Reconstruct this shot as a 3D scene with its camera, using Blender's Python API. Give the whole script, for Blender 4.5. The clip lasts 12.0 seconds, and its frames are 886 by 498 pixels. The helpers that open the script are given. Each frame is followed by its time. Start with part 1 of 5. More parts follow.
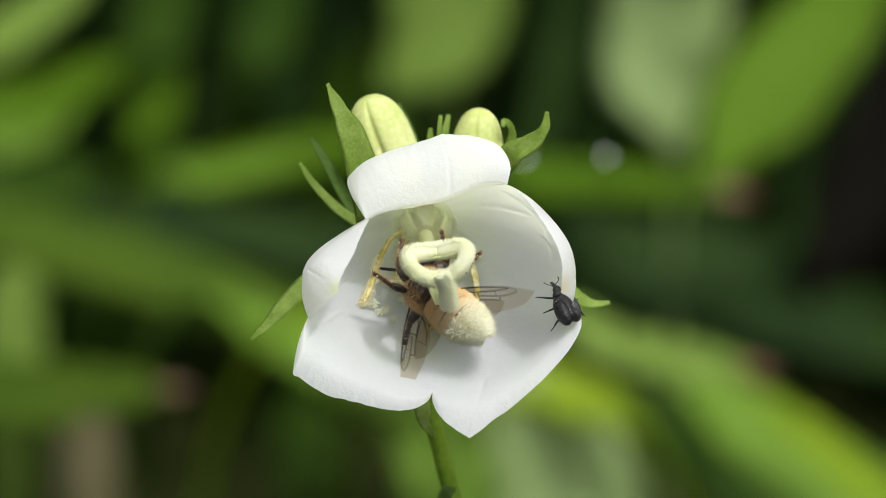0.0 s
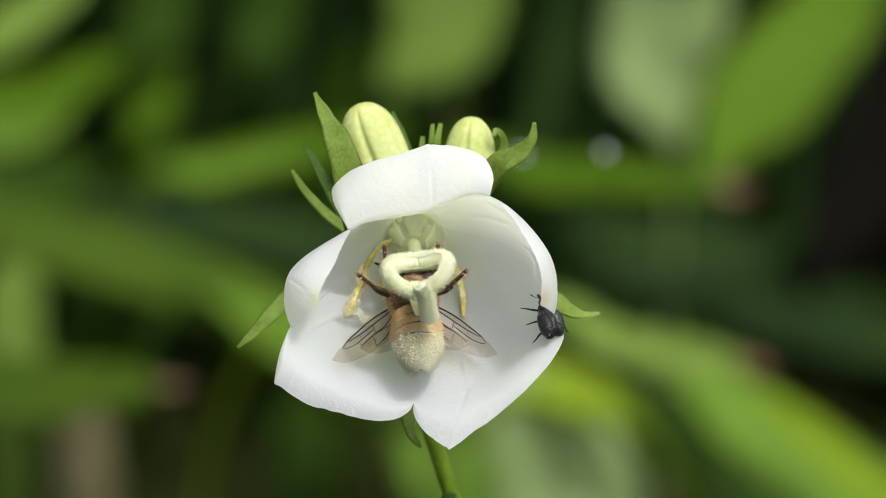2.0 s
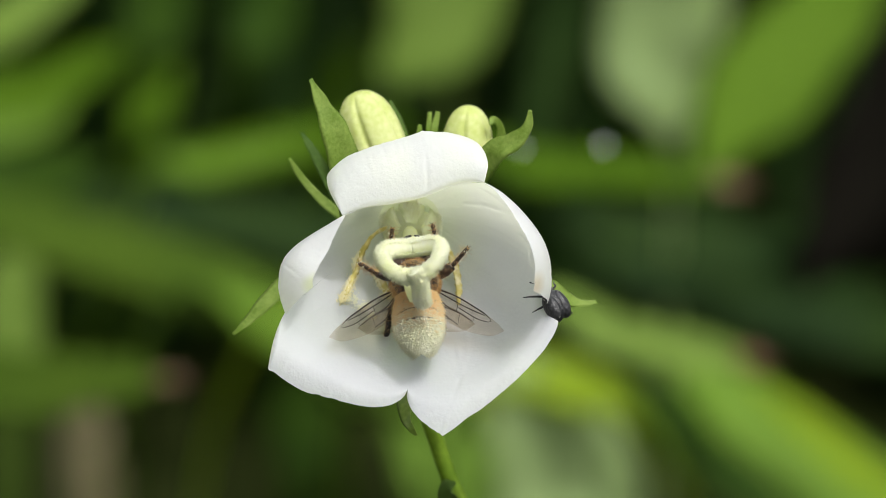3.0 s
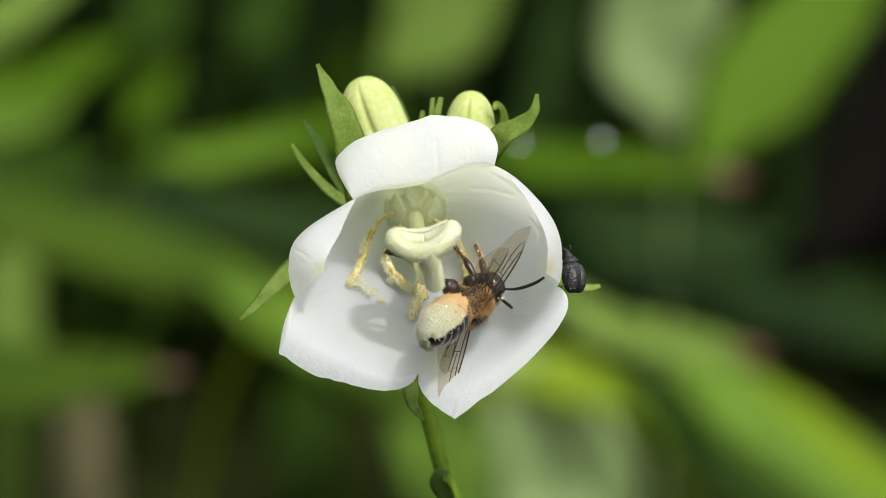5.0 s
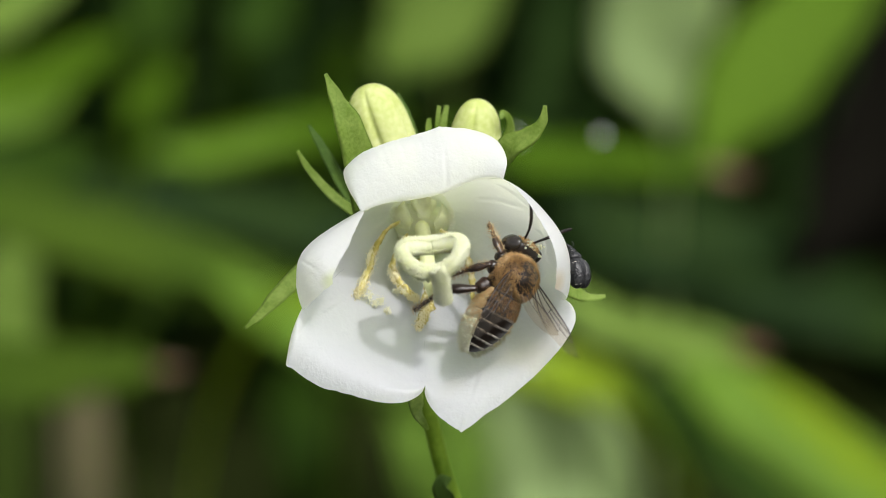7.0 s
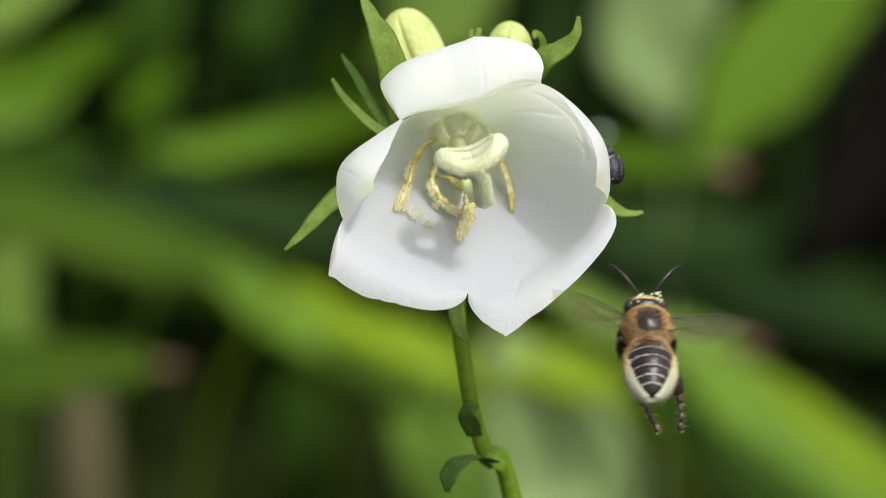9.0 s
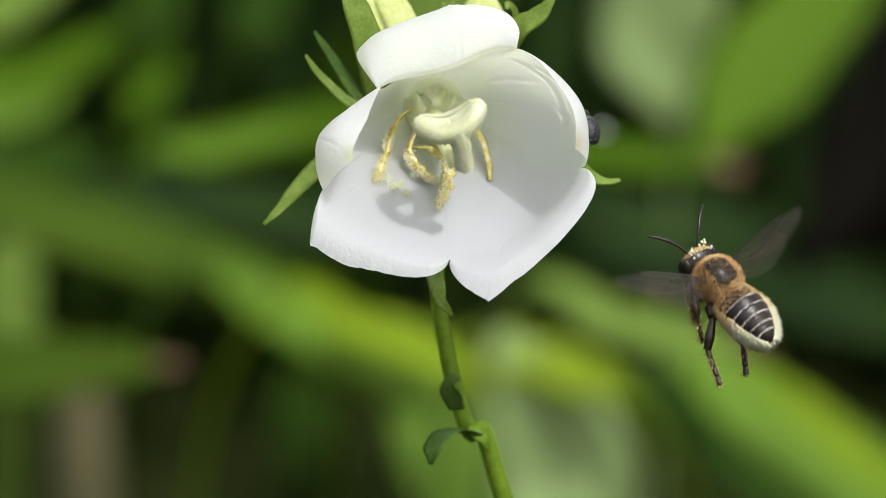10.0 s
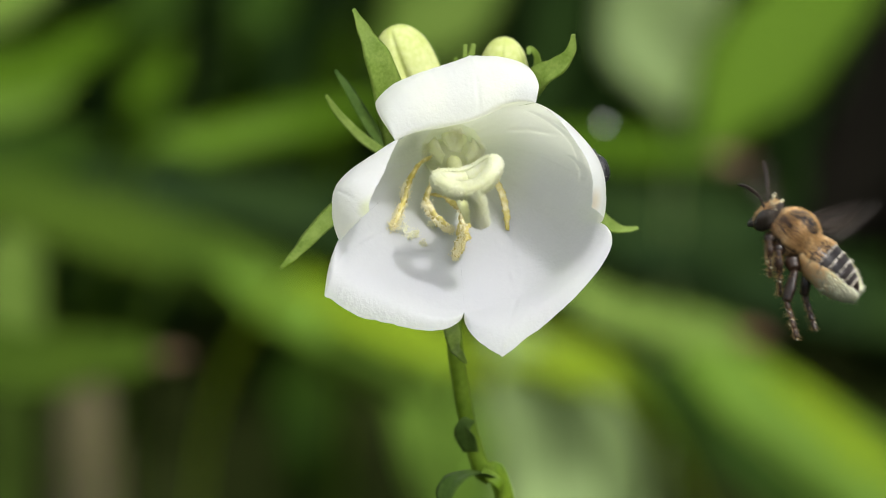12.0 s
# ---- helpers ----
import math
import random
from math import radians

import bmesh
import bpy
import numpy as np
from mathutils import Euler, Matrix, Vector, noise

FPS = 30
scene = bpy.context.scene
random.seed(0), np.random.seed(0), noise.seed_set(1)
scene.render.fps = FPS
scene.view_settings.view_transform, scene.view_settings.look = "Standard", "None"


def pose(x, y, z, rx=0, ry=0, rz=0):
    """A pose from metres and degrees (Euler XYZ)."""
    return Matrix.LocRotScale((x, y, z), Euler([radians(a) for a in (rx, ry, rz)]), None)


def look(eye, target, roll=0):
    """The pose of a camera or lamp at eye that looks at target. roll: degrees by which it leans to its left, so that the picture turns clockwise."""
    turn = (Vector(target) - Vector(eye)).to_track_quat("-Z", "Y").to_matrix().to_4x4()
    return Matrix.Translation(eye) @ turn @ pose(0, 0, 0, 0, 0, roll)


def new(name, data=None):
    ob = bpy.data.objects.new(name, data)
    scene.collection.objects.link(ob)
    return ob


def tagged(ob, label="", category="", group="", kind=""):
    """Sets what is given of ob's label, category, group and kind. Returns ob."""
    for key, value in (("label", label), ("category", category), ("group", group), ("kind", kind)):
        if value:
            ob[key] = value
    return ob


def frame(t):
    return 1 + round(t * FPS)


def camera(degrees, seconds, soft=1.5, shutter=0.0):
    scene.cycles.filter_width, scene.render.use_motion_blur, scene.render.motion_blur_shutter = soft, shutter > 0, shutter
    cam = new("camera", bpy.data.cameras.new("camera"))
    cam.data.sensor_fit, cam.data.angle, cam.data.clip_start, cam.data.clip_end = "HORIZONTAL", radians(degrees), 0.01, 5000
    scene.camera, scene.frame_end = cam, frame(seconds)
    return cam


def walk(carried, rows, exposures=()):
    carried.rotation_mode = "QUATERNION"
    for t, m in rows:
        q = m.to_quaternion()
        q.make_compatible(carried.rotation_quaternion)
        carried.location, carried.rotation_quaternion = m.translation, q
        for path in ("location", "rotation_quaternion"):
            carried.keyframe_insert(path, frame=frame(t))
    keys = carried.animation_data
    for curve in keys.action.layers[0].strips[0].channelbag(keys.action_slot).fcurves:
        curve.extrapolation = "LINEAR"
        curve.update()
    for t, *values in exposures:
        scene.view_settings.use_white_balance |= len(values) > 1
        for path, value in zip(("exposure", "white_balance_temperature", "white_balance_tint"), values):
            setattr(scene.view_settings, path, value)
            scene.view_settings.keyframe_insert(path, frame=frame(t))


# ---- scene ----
cam = camera(9.96, 12.0, soft=0.3, shutter=0.5)
# view space: x right, y away from the lens, z up across the line of sight; its origin is the sharp point
TILT, HIGH, FAR = 18.0, 0.55, 0.57
VIEW = pose(0, 0, HIGH, -TILT)
cam.data.dof.use_dof = True
cam.data.dof.focus_distance = FAR + 0.001
cam.data.dof.aperture_fstop = 23.0


def aim(down, turn):
    return VIEW @ pose(0, -FAR, 0, 90 - down, 0, turn)


walk(cam, [
    (0, aim(0.0000, -0.0000)),
    (1, aim(0.0064, -0.0044)),
    (1.5, aim(0.0193, -0.0064)),
    (2, aim(0.0445, -0.0158)),
    (2.5, aim(0.0766, -0.0257)),
    (3, aim(0.1146, -0.0291)),
    (5, aim(0.1783, -0.0445)),
    (6, aim(0.2100, -0.0509)),
    (7, aim(0.2292, -0.0573)),
    (9, aim(0.2609, -0.0529)),
    (10, aim(0.2895, -0.0509)),
    (11, aim(0.3182, -0.0380)),
    (12, aim(0.3690, -0.0257)),
], exposures=[(0.0, 0.75), (12.0, 0.75)])

# ---- light ----
SUN_WAY = (VIEW.to_3x3() @ Vector((-0.31, 0.70, -0.64))).normalized()
sun = new("sun", bpy.data.lights.new("sun", "SUN"))
sun.data.energy, sun.data.angle, sun.data.color = 1.28, radians(0.53), (1.0, 0.99, 0.975)
sun.matrix_world = look(-SUN_WAY * 3, (0, 0, 0))
world = bpy.data.worlds.new("sky")
scene.world = world
world.use_nodes = True
sky = world.node_tree.nodes.new("ShaderNodeTexSky")
sky.sky_type, sky.sun_disc = "NISHITA", False
sky.dust_density = 5.0
sky.sun_elevation = math.asin(-SUN_WAY.z)
sky.sun_rotation = math.atan2(-SUN_WAY.x, -SUN_WAY.y)
haze = world.node_tree.nodes.new("ShaderNodeHueSaturation")
haze.inputs["Saturation"].default_value = 0.22
world.node_tree.links.new(sky.outputs[0], haze.inputs["Color"])
world.node_tree.links.new(haze.outputs[0], world.node_tree.nodes["Background"].inputs[0])
world.node_tree.nodes["Background"].inputs[1].default_value = 0.15

# ---- materials ----
MM = 0.001


def material(name, stops, grain=900.0, coarse=120.0, rough=0.5, bump=0.2, depth=0.0001, through_light=0.0,
             through_color=None, sheen=0.0, spec=0.4, stretch=(1, 1, 1), metal=0.0):
    """A surface whose colour wanders between the stops at two scales, with fine relief and, if asked, light passing through."""
    m = bpy.data.materials.new(name)
    m.use_nodes = True
    nt = m.node_tree
    bsdf, out = nt.nodes["Principled BSDF"], nt.nodes["Material Output"]
    where = nt.nodes.new("ShaderNodeTexCoord")
    mapping = nt.nodes.new("ShaderNodeMapping")
    mapping.inputs["Scale"].default_value = stretch
    nt.links.new(where.outputs["Object"], mapping.inputs[0])
    fine, wide = nt.nodes.new("ShaderNodeTexNoise"), nt.nodes.new("ShaderNodeTexNoise")
    fine.inputs["Scale"].default_value, wide.inputs["Scale"].default_value = grain, coarse
    fine.inputs["Detail"].default_value = wide.inputs["Detail"].default_value = 3
    for tex in (fine, wide):
        nt.links.new(mapping.outputs[0], tex.inputs["Vector"])
    mix = nt.nodes.new("ShaderNodeMath")
    mix.operation = "MULTIPLY_ADD"
    mix.inputs[1].default_value = 0.35
    half = nt.nodes.new("ShaderNodeMath")
    half.operation = "MULTIPLY"
    half.inputs[1].default_value = 0.65
    nt.links.new(wide.outputs["Fac"], half.inputs[0])
    nt.links.new(fine.outputs["Fac"], mix.inputs[0])
    nt.links.new(half.outputs[0], mix.inputs[2])
    ramp = nt.nodes.new("ShaderNodeValToRGB")
    while len(ramp.color_ramp.elements) < len(stops):
        ramp.color_ramp.elements.new(0.5)
    for i, c in enumerate(stops):
        e = ramp.color_ramp.elements[i]
        e.position = 0.36 + 0.28 * i / max(1, len(stops) - 1)
        e.color = (*c, 1)
    nt.links.new(mix.outputs[0], ramp.inputs[0])
    nt.links.new(ramp.outputs[0], bsdf.inputs["Base Color"])
    bsdf.inputs["Roughness"].default_value = rough
    bsdf.inputs["Specular IOR Level"].default_value = spec
    bsdf.inputs["Metallic"].default_value = metal
    if sheen:
        bsdf.inputs["Sheen Weight"].default_value = sheen
    relief = nt.nodes.new("ShaderNodeBump")
    relief.inputs["Strength"].default_value, relief.inputs["Distance"].default_value = bump, depth
    nt.links.new(fine.outputs["Fac"], relief.inputs["Height"])
    nt.links.new(relief.outputs[0], bsdf.inputs["Normal"])
    if through_light:
        glow = nt.nodes.new("ShaderNodeBsdfTranslucent")
        both = nt.nodes.new("ShaderNodeMixShader")
        both.inputs[0].default_value = through_light
        if through_color:
            glow.inputs[0].default_value = (*through_color, 1)
        else:
            nt.links.new(ramp.outputs[0], glow.inputs[0])
        nt.links.new(bsdf.outputs[0], both.inputs[1])
        nt.links.new(glow.outputs[0], both.inputs[2])
        nt.links.new(both.outputs[0], out.inputs[0])
    return m


def petal_material():
    """White petal tissue: greenish yellow at the foot of the bell, faint veins towards the rim, light passing through."""
    m = material("white_petal", [(0.80, 0.815, 0.87), (0.84, 0.85, 0.90)], 3600, 260, 0.4, 0.42, 0.0002, 0.56, (0.93, 0.955, 0.76), spec=0.28)
    nt = m.node_tree
    bsdf = nt.nodes["Principled BSDF"]
    ramp = nt.nodes["Color Ramp"]
    where = nt.nodes["Texture Coordinate"]
    gap = nt.nodes.new("ShaderNodeVectorMath")
    gap.operation = "DISTANCE"
    gap.inputs[1].default_value = [v * MM for v in BELL_FOOT]
    nt.links.new(where.outputs["Object"], gap.inputs[0])
    span = nt.nodes.new("ShaderNodeMapRange")
    span.inputs[1].default_value, span.inputs[2].default_value = 0.004, 0.0125
    span.inputs[3].default_value, span.inputs[4].default_value = 1.0, 0.0
    nt.links.new(gap.outputs["Value"], span.inputs[0])
    tint = nt.nodes.new("ShaderNodeMix")
    tint.data_type = "RGBA"
    nt.links.new(span.outputs[0], tint.inputs[0])
    nt.links.new(ramp.outputs[0], tint.inputs[6])
    tint.inputs[7].default_value = (0.84, 0.88, 0.64, 1)
    last = tint.outputs[2]
    # papillae: a coarser relief under the fine one
    bumps = nt.nodes.new("ShaderNodeTexNoise")
    bumps.inputs["Scale"].default_value = 1500
    nt.links.new(where.outputs["Object"], bumps.inputs["Vector"])
    under = nt.nodes.new("ShaderNodeBump")
    under.inputs["Strength"].default_value, under.inputs["Distance"].default_value = 0.36, 0.0003
    nt.links.new(bumps.outputs["Fac"], under.inputs["Height"])
    nt.links.new(under.outputs[0], nt.nodes["Bump"].inputs["Normal"])
    # soft crumples across the lobes
    crumple = nt.nodes.new("ShaderNodeTexNoise")
    crumple.inputs["Scale"].default_value, crumple.inputs["Detail"].default_value = 330, 3
    crumple.inputs["Distortion"].default_value = 0.6
    nt.links.new(where.outputs["Object"], crumple.inputs["Vector"])
    below = nt.nodes.new("ShaderNodeBump")
    below.inputs["Strength"].default_value, below.inputs["Distance"].default_value = 0.16, 0.0009
    nt.links.new(crumple.outputs["Fac"], below.inputs["Height"])
    nt.links.new(below.outputs[0], under.inputs["Normal"])
    # browned and greenish lobe tips
    wander = nt.nodes["Noise Texture.001"]
    for spot, size, colour in STAINS:
        far_off = nt.nodes.new("ShaderNodeVectorMath")
        far_off.operation = "DISTANCE"
        far_off.inputs[1].default_value = [v * MM for v in spot]
        nt.links.new(where.outputs["Object"], far_off.inputs[0])
        rough_edge = nt.nodes.new("ShaderNodeMath")
        rough_edge.operation = "MULTIPLY_ADD"
        rough_edge.inputs[1].default_value = 0.0016
        nt.links.new(wander.outputs["Fac"], rough_edge.inputs[0])
        nt.links.new(far_off.outputs["Value"], rough_edge.inputs[2])
        area = nt.nodes.new("ShaderNodeMapRange")
        area.inputs[1].default_value, area.inputs[2].default_value = size * 0.3 * MM + 0.0008, size * MM + 0.0008
        area.inputs[3].default_value, area.inputs[4].default_value = 0.85, 0.0
        nt.links.new(rough_edge.outputs[0], area.inputs[0])
        blend = nt.nodes.new("ShaderNodeMix")
        blend.data_type = "RGBA"
        nt.links.new(area.outputs[0], blend.inputs[0])
        nt.links.new(last, blend.inputs[6])
        blend.inputs[7].default_value = (*colour, 1)
        last = blend.outputs[2]
    nt.links.new(last, bsdf.inputs["Base Color"])
    # thin tissue: a little light goes straight through
    clear, thin = nt.nodes.new("ShaderNodeBsdfTransparent"), nt.nodes.new("ShaderNodeMixShader")
    thin.inputs[0].default_value = 0.15
    nt.links.new(nt.nodes["Mix Shader"].outputs[0], thin.inputs[1])
    nt.links.new(clear.outputs[0], thin.inputs[2])
    nt.links.new(thin.outputs[0], nt.nodes["Material Output"].inputs[0])
    return m


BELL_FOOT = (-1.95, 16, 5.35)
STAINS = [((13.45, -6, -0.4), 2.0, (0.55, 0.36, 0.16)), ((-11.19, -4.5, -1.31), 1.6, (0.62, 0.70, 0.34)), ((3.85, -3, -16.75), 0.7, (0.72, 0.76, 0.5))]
M_PETAL = petal_material()
M_CALYX = material("green_calyx", [(0.105, 0.175, 0.018), (0.195, 0.275, 0.055)], 2600, 500, 0.5, 0.5, 0.0002, 0.3, spec=0.2)
M_BRACT = material("dark_bract", [(0.034, 0.072, 0.011), (0.075, 0.128, 0.024)], 1800, 260, 0.5, 0.3, 0.0001, 0.2, spec=0.08)
M_STEM = material("green_stem", [(0.065, 0.120, 0.007), (0.125, 0.195, 0.017)], 1500, 150, 0.5, 0.25, 0.0001, spec=0.08)
M_BUD = material("pale_bud", [(0.50, 0.57, 0.17), (0.70, 0.73, 0.38)], 1500, 180, 0.5, 0.2, 0.0001, 0.4, spec=0.25)
M_STIGMA = material("cream_stigma", [(0.91, 0.93, 0.70), (0.96, 0.97, 0.84)], 2500, 400, 0.7, 0.2, 0.0001, 0.68)
M_NECTAR = material("pale_nectary", [(0.92, 0.94, 0.70), (0.97, 0.98, 0.86)], 2500, 400, 0.5, 0.3, 0.0001, 0.78)
M_STYLE = material("pale_style", [(0.76, 0.79, 0.38), (0.86, 0.88, 0.56)], 2500, 300, 0.55, 0.2, 0.0001, 0.2)
M_STAMEN = material("dry_stamen", [(0.44, 0.37, 0.07), (0.63, 0.55, 0.19), (0.86, 0.81, 0.55)], 1500, 420, 0.55, 0.5, 0.0002, 0.3)
M_POLLEN = material("pollen", [(0.86, 0.86, 0.62), (0.93, 0.93, 0.78)], 3000, 600, 0.9, 0.3, 0.0001, 0.5)
M_CRUST = material("pollen_crust", [(0.90, 0.85, 0.56), (0.96, 0.94, 0.78)], 3000, 600, 0.9, 0.3, 0.0001, 0.6)
M_SHELL = material("black_shell", [(0.005, 0.005, 0.006), (0.026, 0.026, 0.027)], 3500, 900, 0.32, 0.7, 0.0002)
M_HORN = material("black_horn", [(0.005, 0.004, 0.004), (0.018, 0.012, 0.009)], 2500, 400, 0.28, 0.4, 0.0001, spec=0.3)
M_LEG = material("brown_leg", [(0.007, 0.005, 0.004), (0.035, 0.018, 0.010)], 2500, 500, 0.3, 0.4, 0.0001)
M_FUR = material("tawny_fur", [(0.32, 0.17, 0.055), (0.62, 0.39, 0.16), (0.86, 0.68, 0.40)], 3000, 420, 0.7, 0.2, 0.0001, 0.35)
M_SCOPA = material("amber_brush", [(0.90, 0.65, 0.30), (0.95, 0.81, 0.51)], 3000, 500, 0.8, 0.2, 0.0001, 0.58)
M_BAND = material("pale_band", [(0.50, 0.46, 0.38), (0.68, 0.64, 0.56)], 3000, 500, 0.8, 0.2, 0.0001)
M_EYE = material("dark_eye", [(0.012, 0.010, 0.008), (0.03, 0.025, 0.02)], 6000, 900, 0.18, 0.2, 0.00005)
# soil darkened to a greenish black; the colour holds the shade under leaves
M_SOIL = material("shade_dark_soil", [(0.006, 0.009, 0.002), (0.017, 0.022, 0.006)], 160, 14, 0.95, 0.8, 0.004, spec=0.0)
# leaf greens stepped from dark to pale; sun and shade partly in the tone
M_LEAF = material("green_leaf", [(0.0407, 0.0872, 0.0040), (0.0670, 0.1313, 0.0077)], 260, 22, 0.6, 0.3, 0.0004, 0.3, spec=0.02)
M_LEAF_OLIVE = material("olive_leaf", [(0.0305, 0.0609, 0.0058), (0.0508, 0.0882, 0.0086)], 260, 22, 0.5, 0.3, 0.0004, 0.2, spec=0.02)
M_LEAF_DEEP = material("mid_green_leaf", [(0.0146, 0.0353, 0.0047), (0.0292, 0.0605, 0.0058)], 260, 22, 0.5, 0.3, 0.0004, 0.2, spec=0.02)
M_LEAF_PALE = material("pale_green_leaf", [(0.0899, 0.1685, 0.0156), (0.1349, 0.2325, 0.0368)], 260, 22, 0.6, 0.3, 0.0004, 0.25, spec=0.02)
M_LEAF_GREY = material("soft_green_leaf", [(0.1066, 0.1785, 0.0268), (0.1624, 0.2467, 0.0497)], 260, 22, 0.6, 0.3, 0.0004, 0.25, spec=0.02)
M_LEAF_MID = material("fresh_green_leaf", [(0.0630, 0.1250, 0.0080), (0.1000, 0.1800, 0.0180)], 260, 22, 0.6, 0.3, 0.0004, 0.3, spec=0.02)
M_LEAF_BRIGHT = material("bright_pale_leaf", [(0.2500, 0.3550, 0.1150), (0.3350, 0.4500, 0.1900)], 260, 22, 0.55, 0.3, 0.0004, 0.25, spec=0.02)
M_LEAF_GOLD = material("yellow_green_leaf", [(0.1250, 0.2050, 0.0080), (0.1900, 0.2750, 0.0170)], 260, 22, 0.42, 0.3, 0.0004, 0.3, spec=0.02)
# leaf green taken down towards black, with the shade in its colour
M_LEAF_SHADE = material("shaded_green_leaf", [(0.0081, 0.0208, 0.0055), (0.0222, 0.0437, 0.0083)], 260, 22, 0.5, 0.3, 0.0004, 0.15, spec=0.02)
# near black, so that added leaves pass for a shadowed gap
M_LEAF_GAP = material("shade_gap_leaf", [(0.0036, 0.0036, 0.0024), (0.0085, 0.0075, 0.0055)], 260, 22, 0.6, 0.3, 0.0004, 0.02, spec=0.02)
M_LEAF_RUST = material("reddened_leaf", [(0.14, 0.055, 0.035), (0.15, 0.10, 0.04)], 260, 40, 0.5, 0.3, 0.0004, 0.2)
M_STALK = material("brown_stalk", [(0.068, 0.058, 0.022), (0.105, 0.086, 0.038)], 300, 40, 0.7, 0.4, 0.0005)
# white of the added balls that stand in for out-of-focus highlights
M_SPOT = material("white_spot", [(0.8, 0.8, 0.78), (0.88, 0.88, 0.86)], 3000, 500, 0.9, 0.3, 0.0001)


def wing_material():
    """Thin clear film, tinted brown, with a little gloss."""
    m = material("wing_film", [(0.50, 0.46, 0.42), (0.62, 0.58, 0.54)], 2500, 400, 0.25, 0.4, 0.0001)
    nt = m.node_tree
    clear = nt.nodes.new("ShaderNodeBsdfTransparent")
    clear.inputs[0].default_value = (0.91, 0.88, 0.83, 1)
    both = nt.nodes.new("ShaderNodeMixShader")
    both.inputs[0].default_value = 0.016
    nt.links.new(clear.outputs[0], both.inputs[1])
    nt.links.new(nt.nodes["Principled BSDF"].outputs[0], both.inputs[2])
    nt.links.new(both.outputs[0], nt.nodes["Material Output"].inputs[0])
    return m


M_WING = wing_material()

# ---- mesh helpers (numbers in millimetres) ----


def root(name, label, category, m=None, group="", kind=""):
    ob = new(name)
    ob.empty_display_size = 0.002
    if m is not None:
        ob.matrix_world = m
    return tagged(ob, label, category, group, kind)


def part(name, bm, mat, parent=None, label="", m=None, smooth=True, thick=0.0):
    """Links a bmesh in millimetres as one mesh object under a thing or a part."""
    bmesh.ops.scale(bm, vec=(MM, MM, MM), verts=bm.verts)
    me = bpy.data.meshes.new(name)
    bm.to_mesh(me)
    bm.free()
    if smooth:
        me.polygons.foreach_set("use_smooth", [True] * len(me.polygons))
    me.materials.append(mat)
    ob = new(name, me)
    if parent is not None:
        ob.parent = parent
    if m is not None:
        ob.matrix_basis = m
    if label:
        ob["label"] = label
    if thick:
        mod = ob.modifiers.new("thickness", "SOLIDIFY")
        mod.thickness, mod.offset = thick * MM, 0
    return ob


def sheet(bm, rows, closed=False):
    """Faces over a grid of points."""
    vs = [[bm.verts.new(p) for p in r] for r in rows]
    for a, b in zip(vs, vs[1:]):
        n = len(a)
        for i in range(n if closed else n - 1):
            j = (i + 1) % n
            bm.faces.new((a[i], a[j], b[j], b[i]))
    return vs


def spline(pts, n):
    """n + 1 points of a smooth curve through pts."""
    p = [Vector(q) for q in pts]
    p = [2 * p[0] - p[1], *p, 2 * p[-1] - p[-2]]
    out = []
    for k in range(n + 1):
        f = k / n * (len(p) - 3)
        i = min(int(f), len(p) - 4)
        t = f - i
        a, b, c, d = p[i:i + 4]
        out.append(0.5 * (2 * b + (c - a) * t + (2 * a - 5 * b + 4 * c - d) * t * t + (3 * b - a - 3 * c + d) * t ** 3))
    return out


def tube(bm, pts, radii, n=24, sides=10, flat=1.0, wobble=0.0):
    """A closed tube along a smooth curve, with radii spread evenly along it."""
    line = spline(pts, n)
    rows, side = [], None
    for k, p in enumerate(line):
        way = (line[min(k + 1, n)] - line[max(k - 1, 0)]).normalized()
        if side is None:
            side = way.orthogonal().normalized()
        side = (side - way * side.dot(way)).normalized()
        up = way.cross(side)
        f = k / n * (len(radii) - 1)
        i = min(int(f), len(radii) - 2)
        r = radii[i] + (radii[i + 1] - radii[i]) * (f - i)
        ring = []
        for s in range(sides):
            a = 2 * math.pi * s / sides
            w = 1 + wobble * noise.noise(Vector((k * 0.7, s * 1.3, r * 9)))
            ring.append(p + (side * math.cos(a) + up * math.sin(a) * flat) * r * w)
        rows.append(ring)
    vs = sheet(bm, rows, closed=True)
    bm.faces.new(vs[0][::-1])
    bm.faces.new(vs[-1])
    return line


def ball(bm, c, r, seg=20, rings=14, dent=0.0, freq=1.0):
    """An ellipsoid with half axes r round c, its skin uneven by dent."""
    made = bmesh.ops.create_uvsphere(bm, u_segments=seg, v_segments=rings, radius=1)
    for v in made["verts"]:
        d = v.co.copy()
        k = 1 + dent * noise.noise(d * freq + Vector(c) * 0.3)
        v.co = Vector(c) + Vector((d.x * r[0] * k, d.y * r[1] * k, d.z * r[2] * k))
    return made["verts"]


def spike(bm, foot, tip, r):
    """One hair: a thin three-sided cone."""
    foot, tip = Vector(foot), Vector(tip)
    way = (tip - foot).normalized()
    a = way.orthogonal().normalized() * r
    b = way.cross(a)
    ring = [bm.verts.new(foot + a * math.cos(t) + b * math.sin(t)) for t in (0, 2.1, 4.2)]
    top = bm.verts.new(tip)
    for i in range(3):
        bm.faces.new((ring[i], ring[(i + 1) % 3], top))


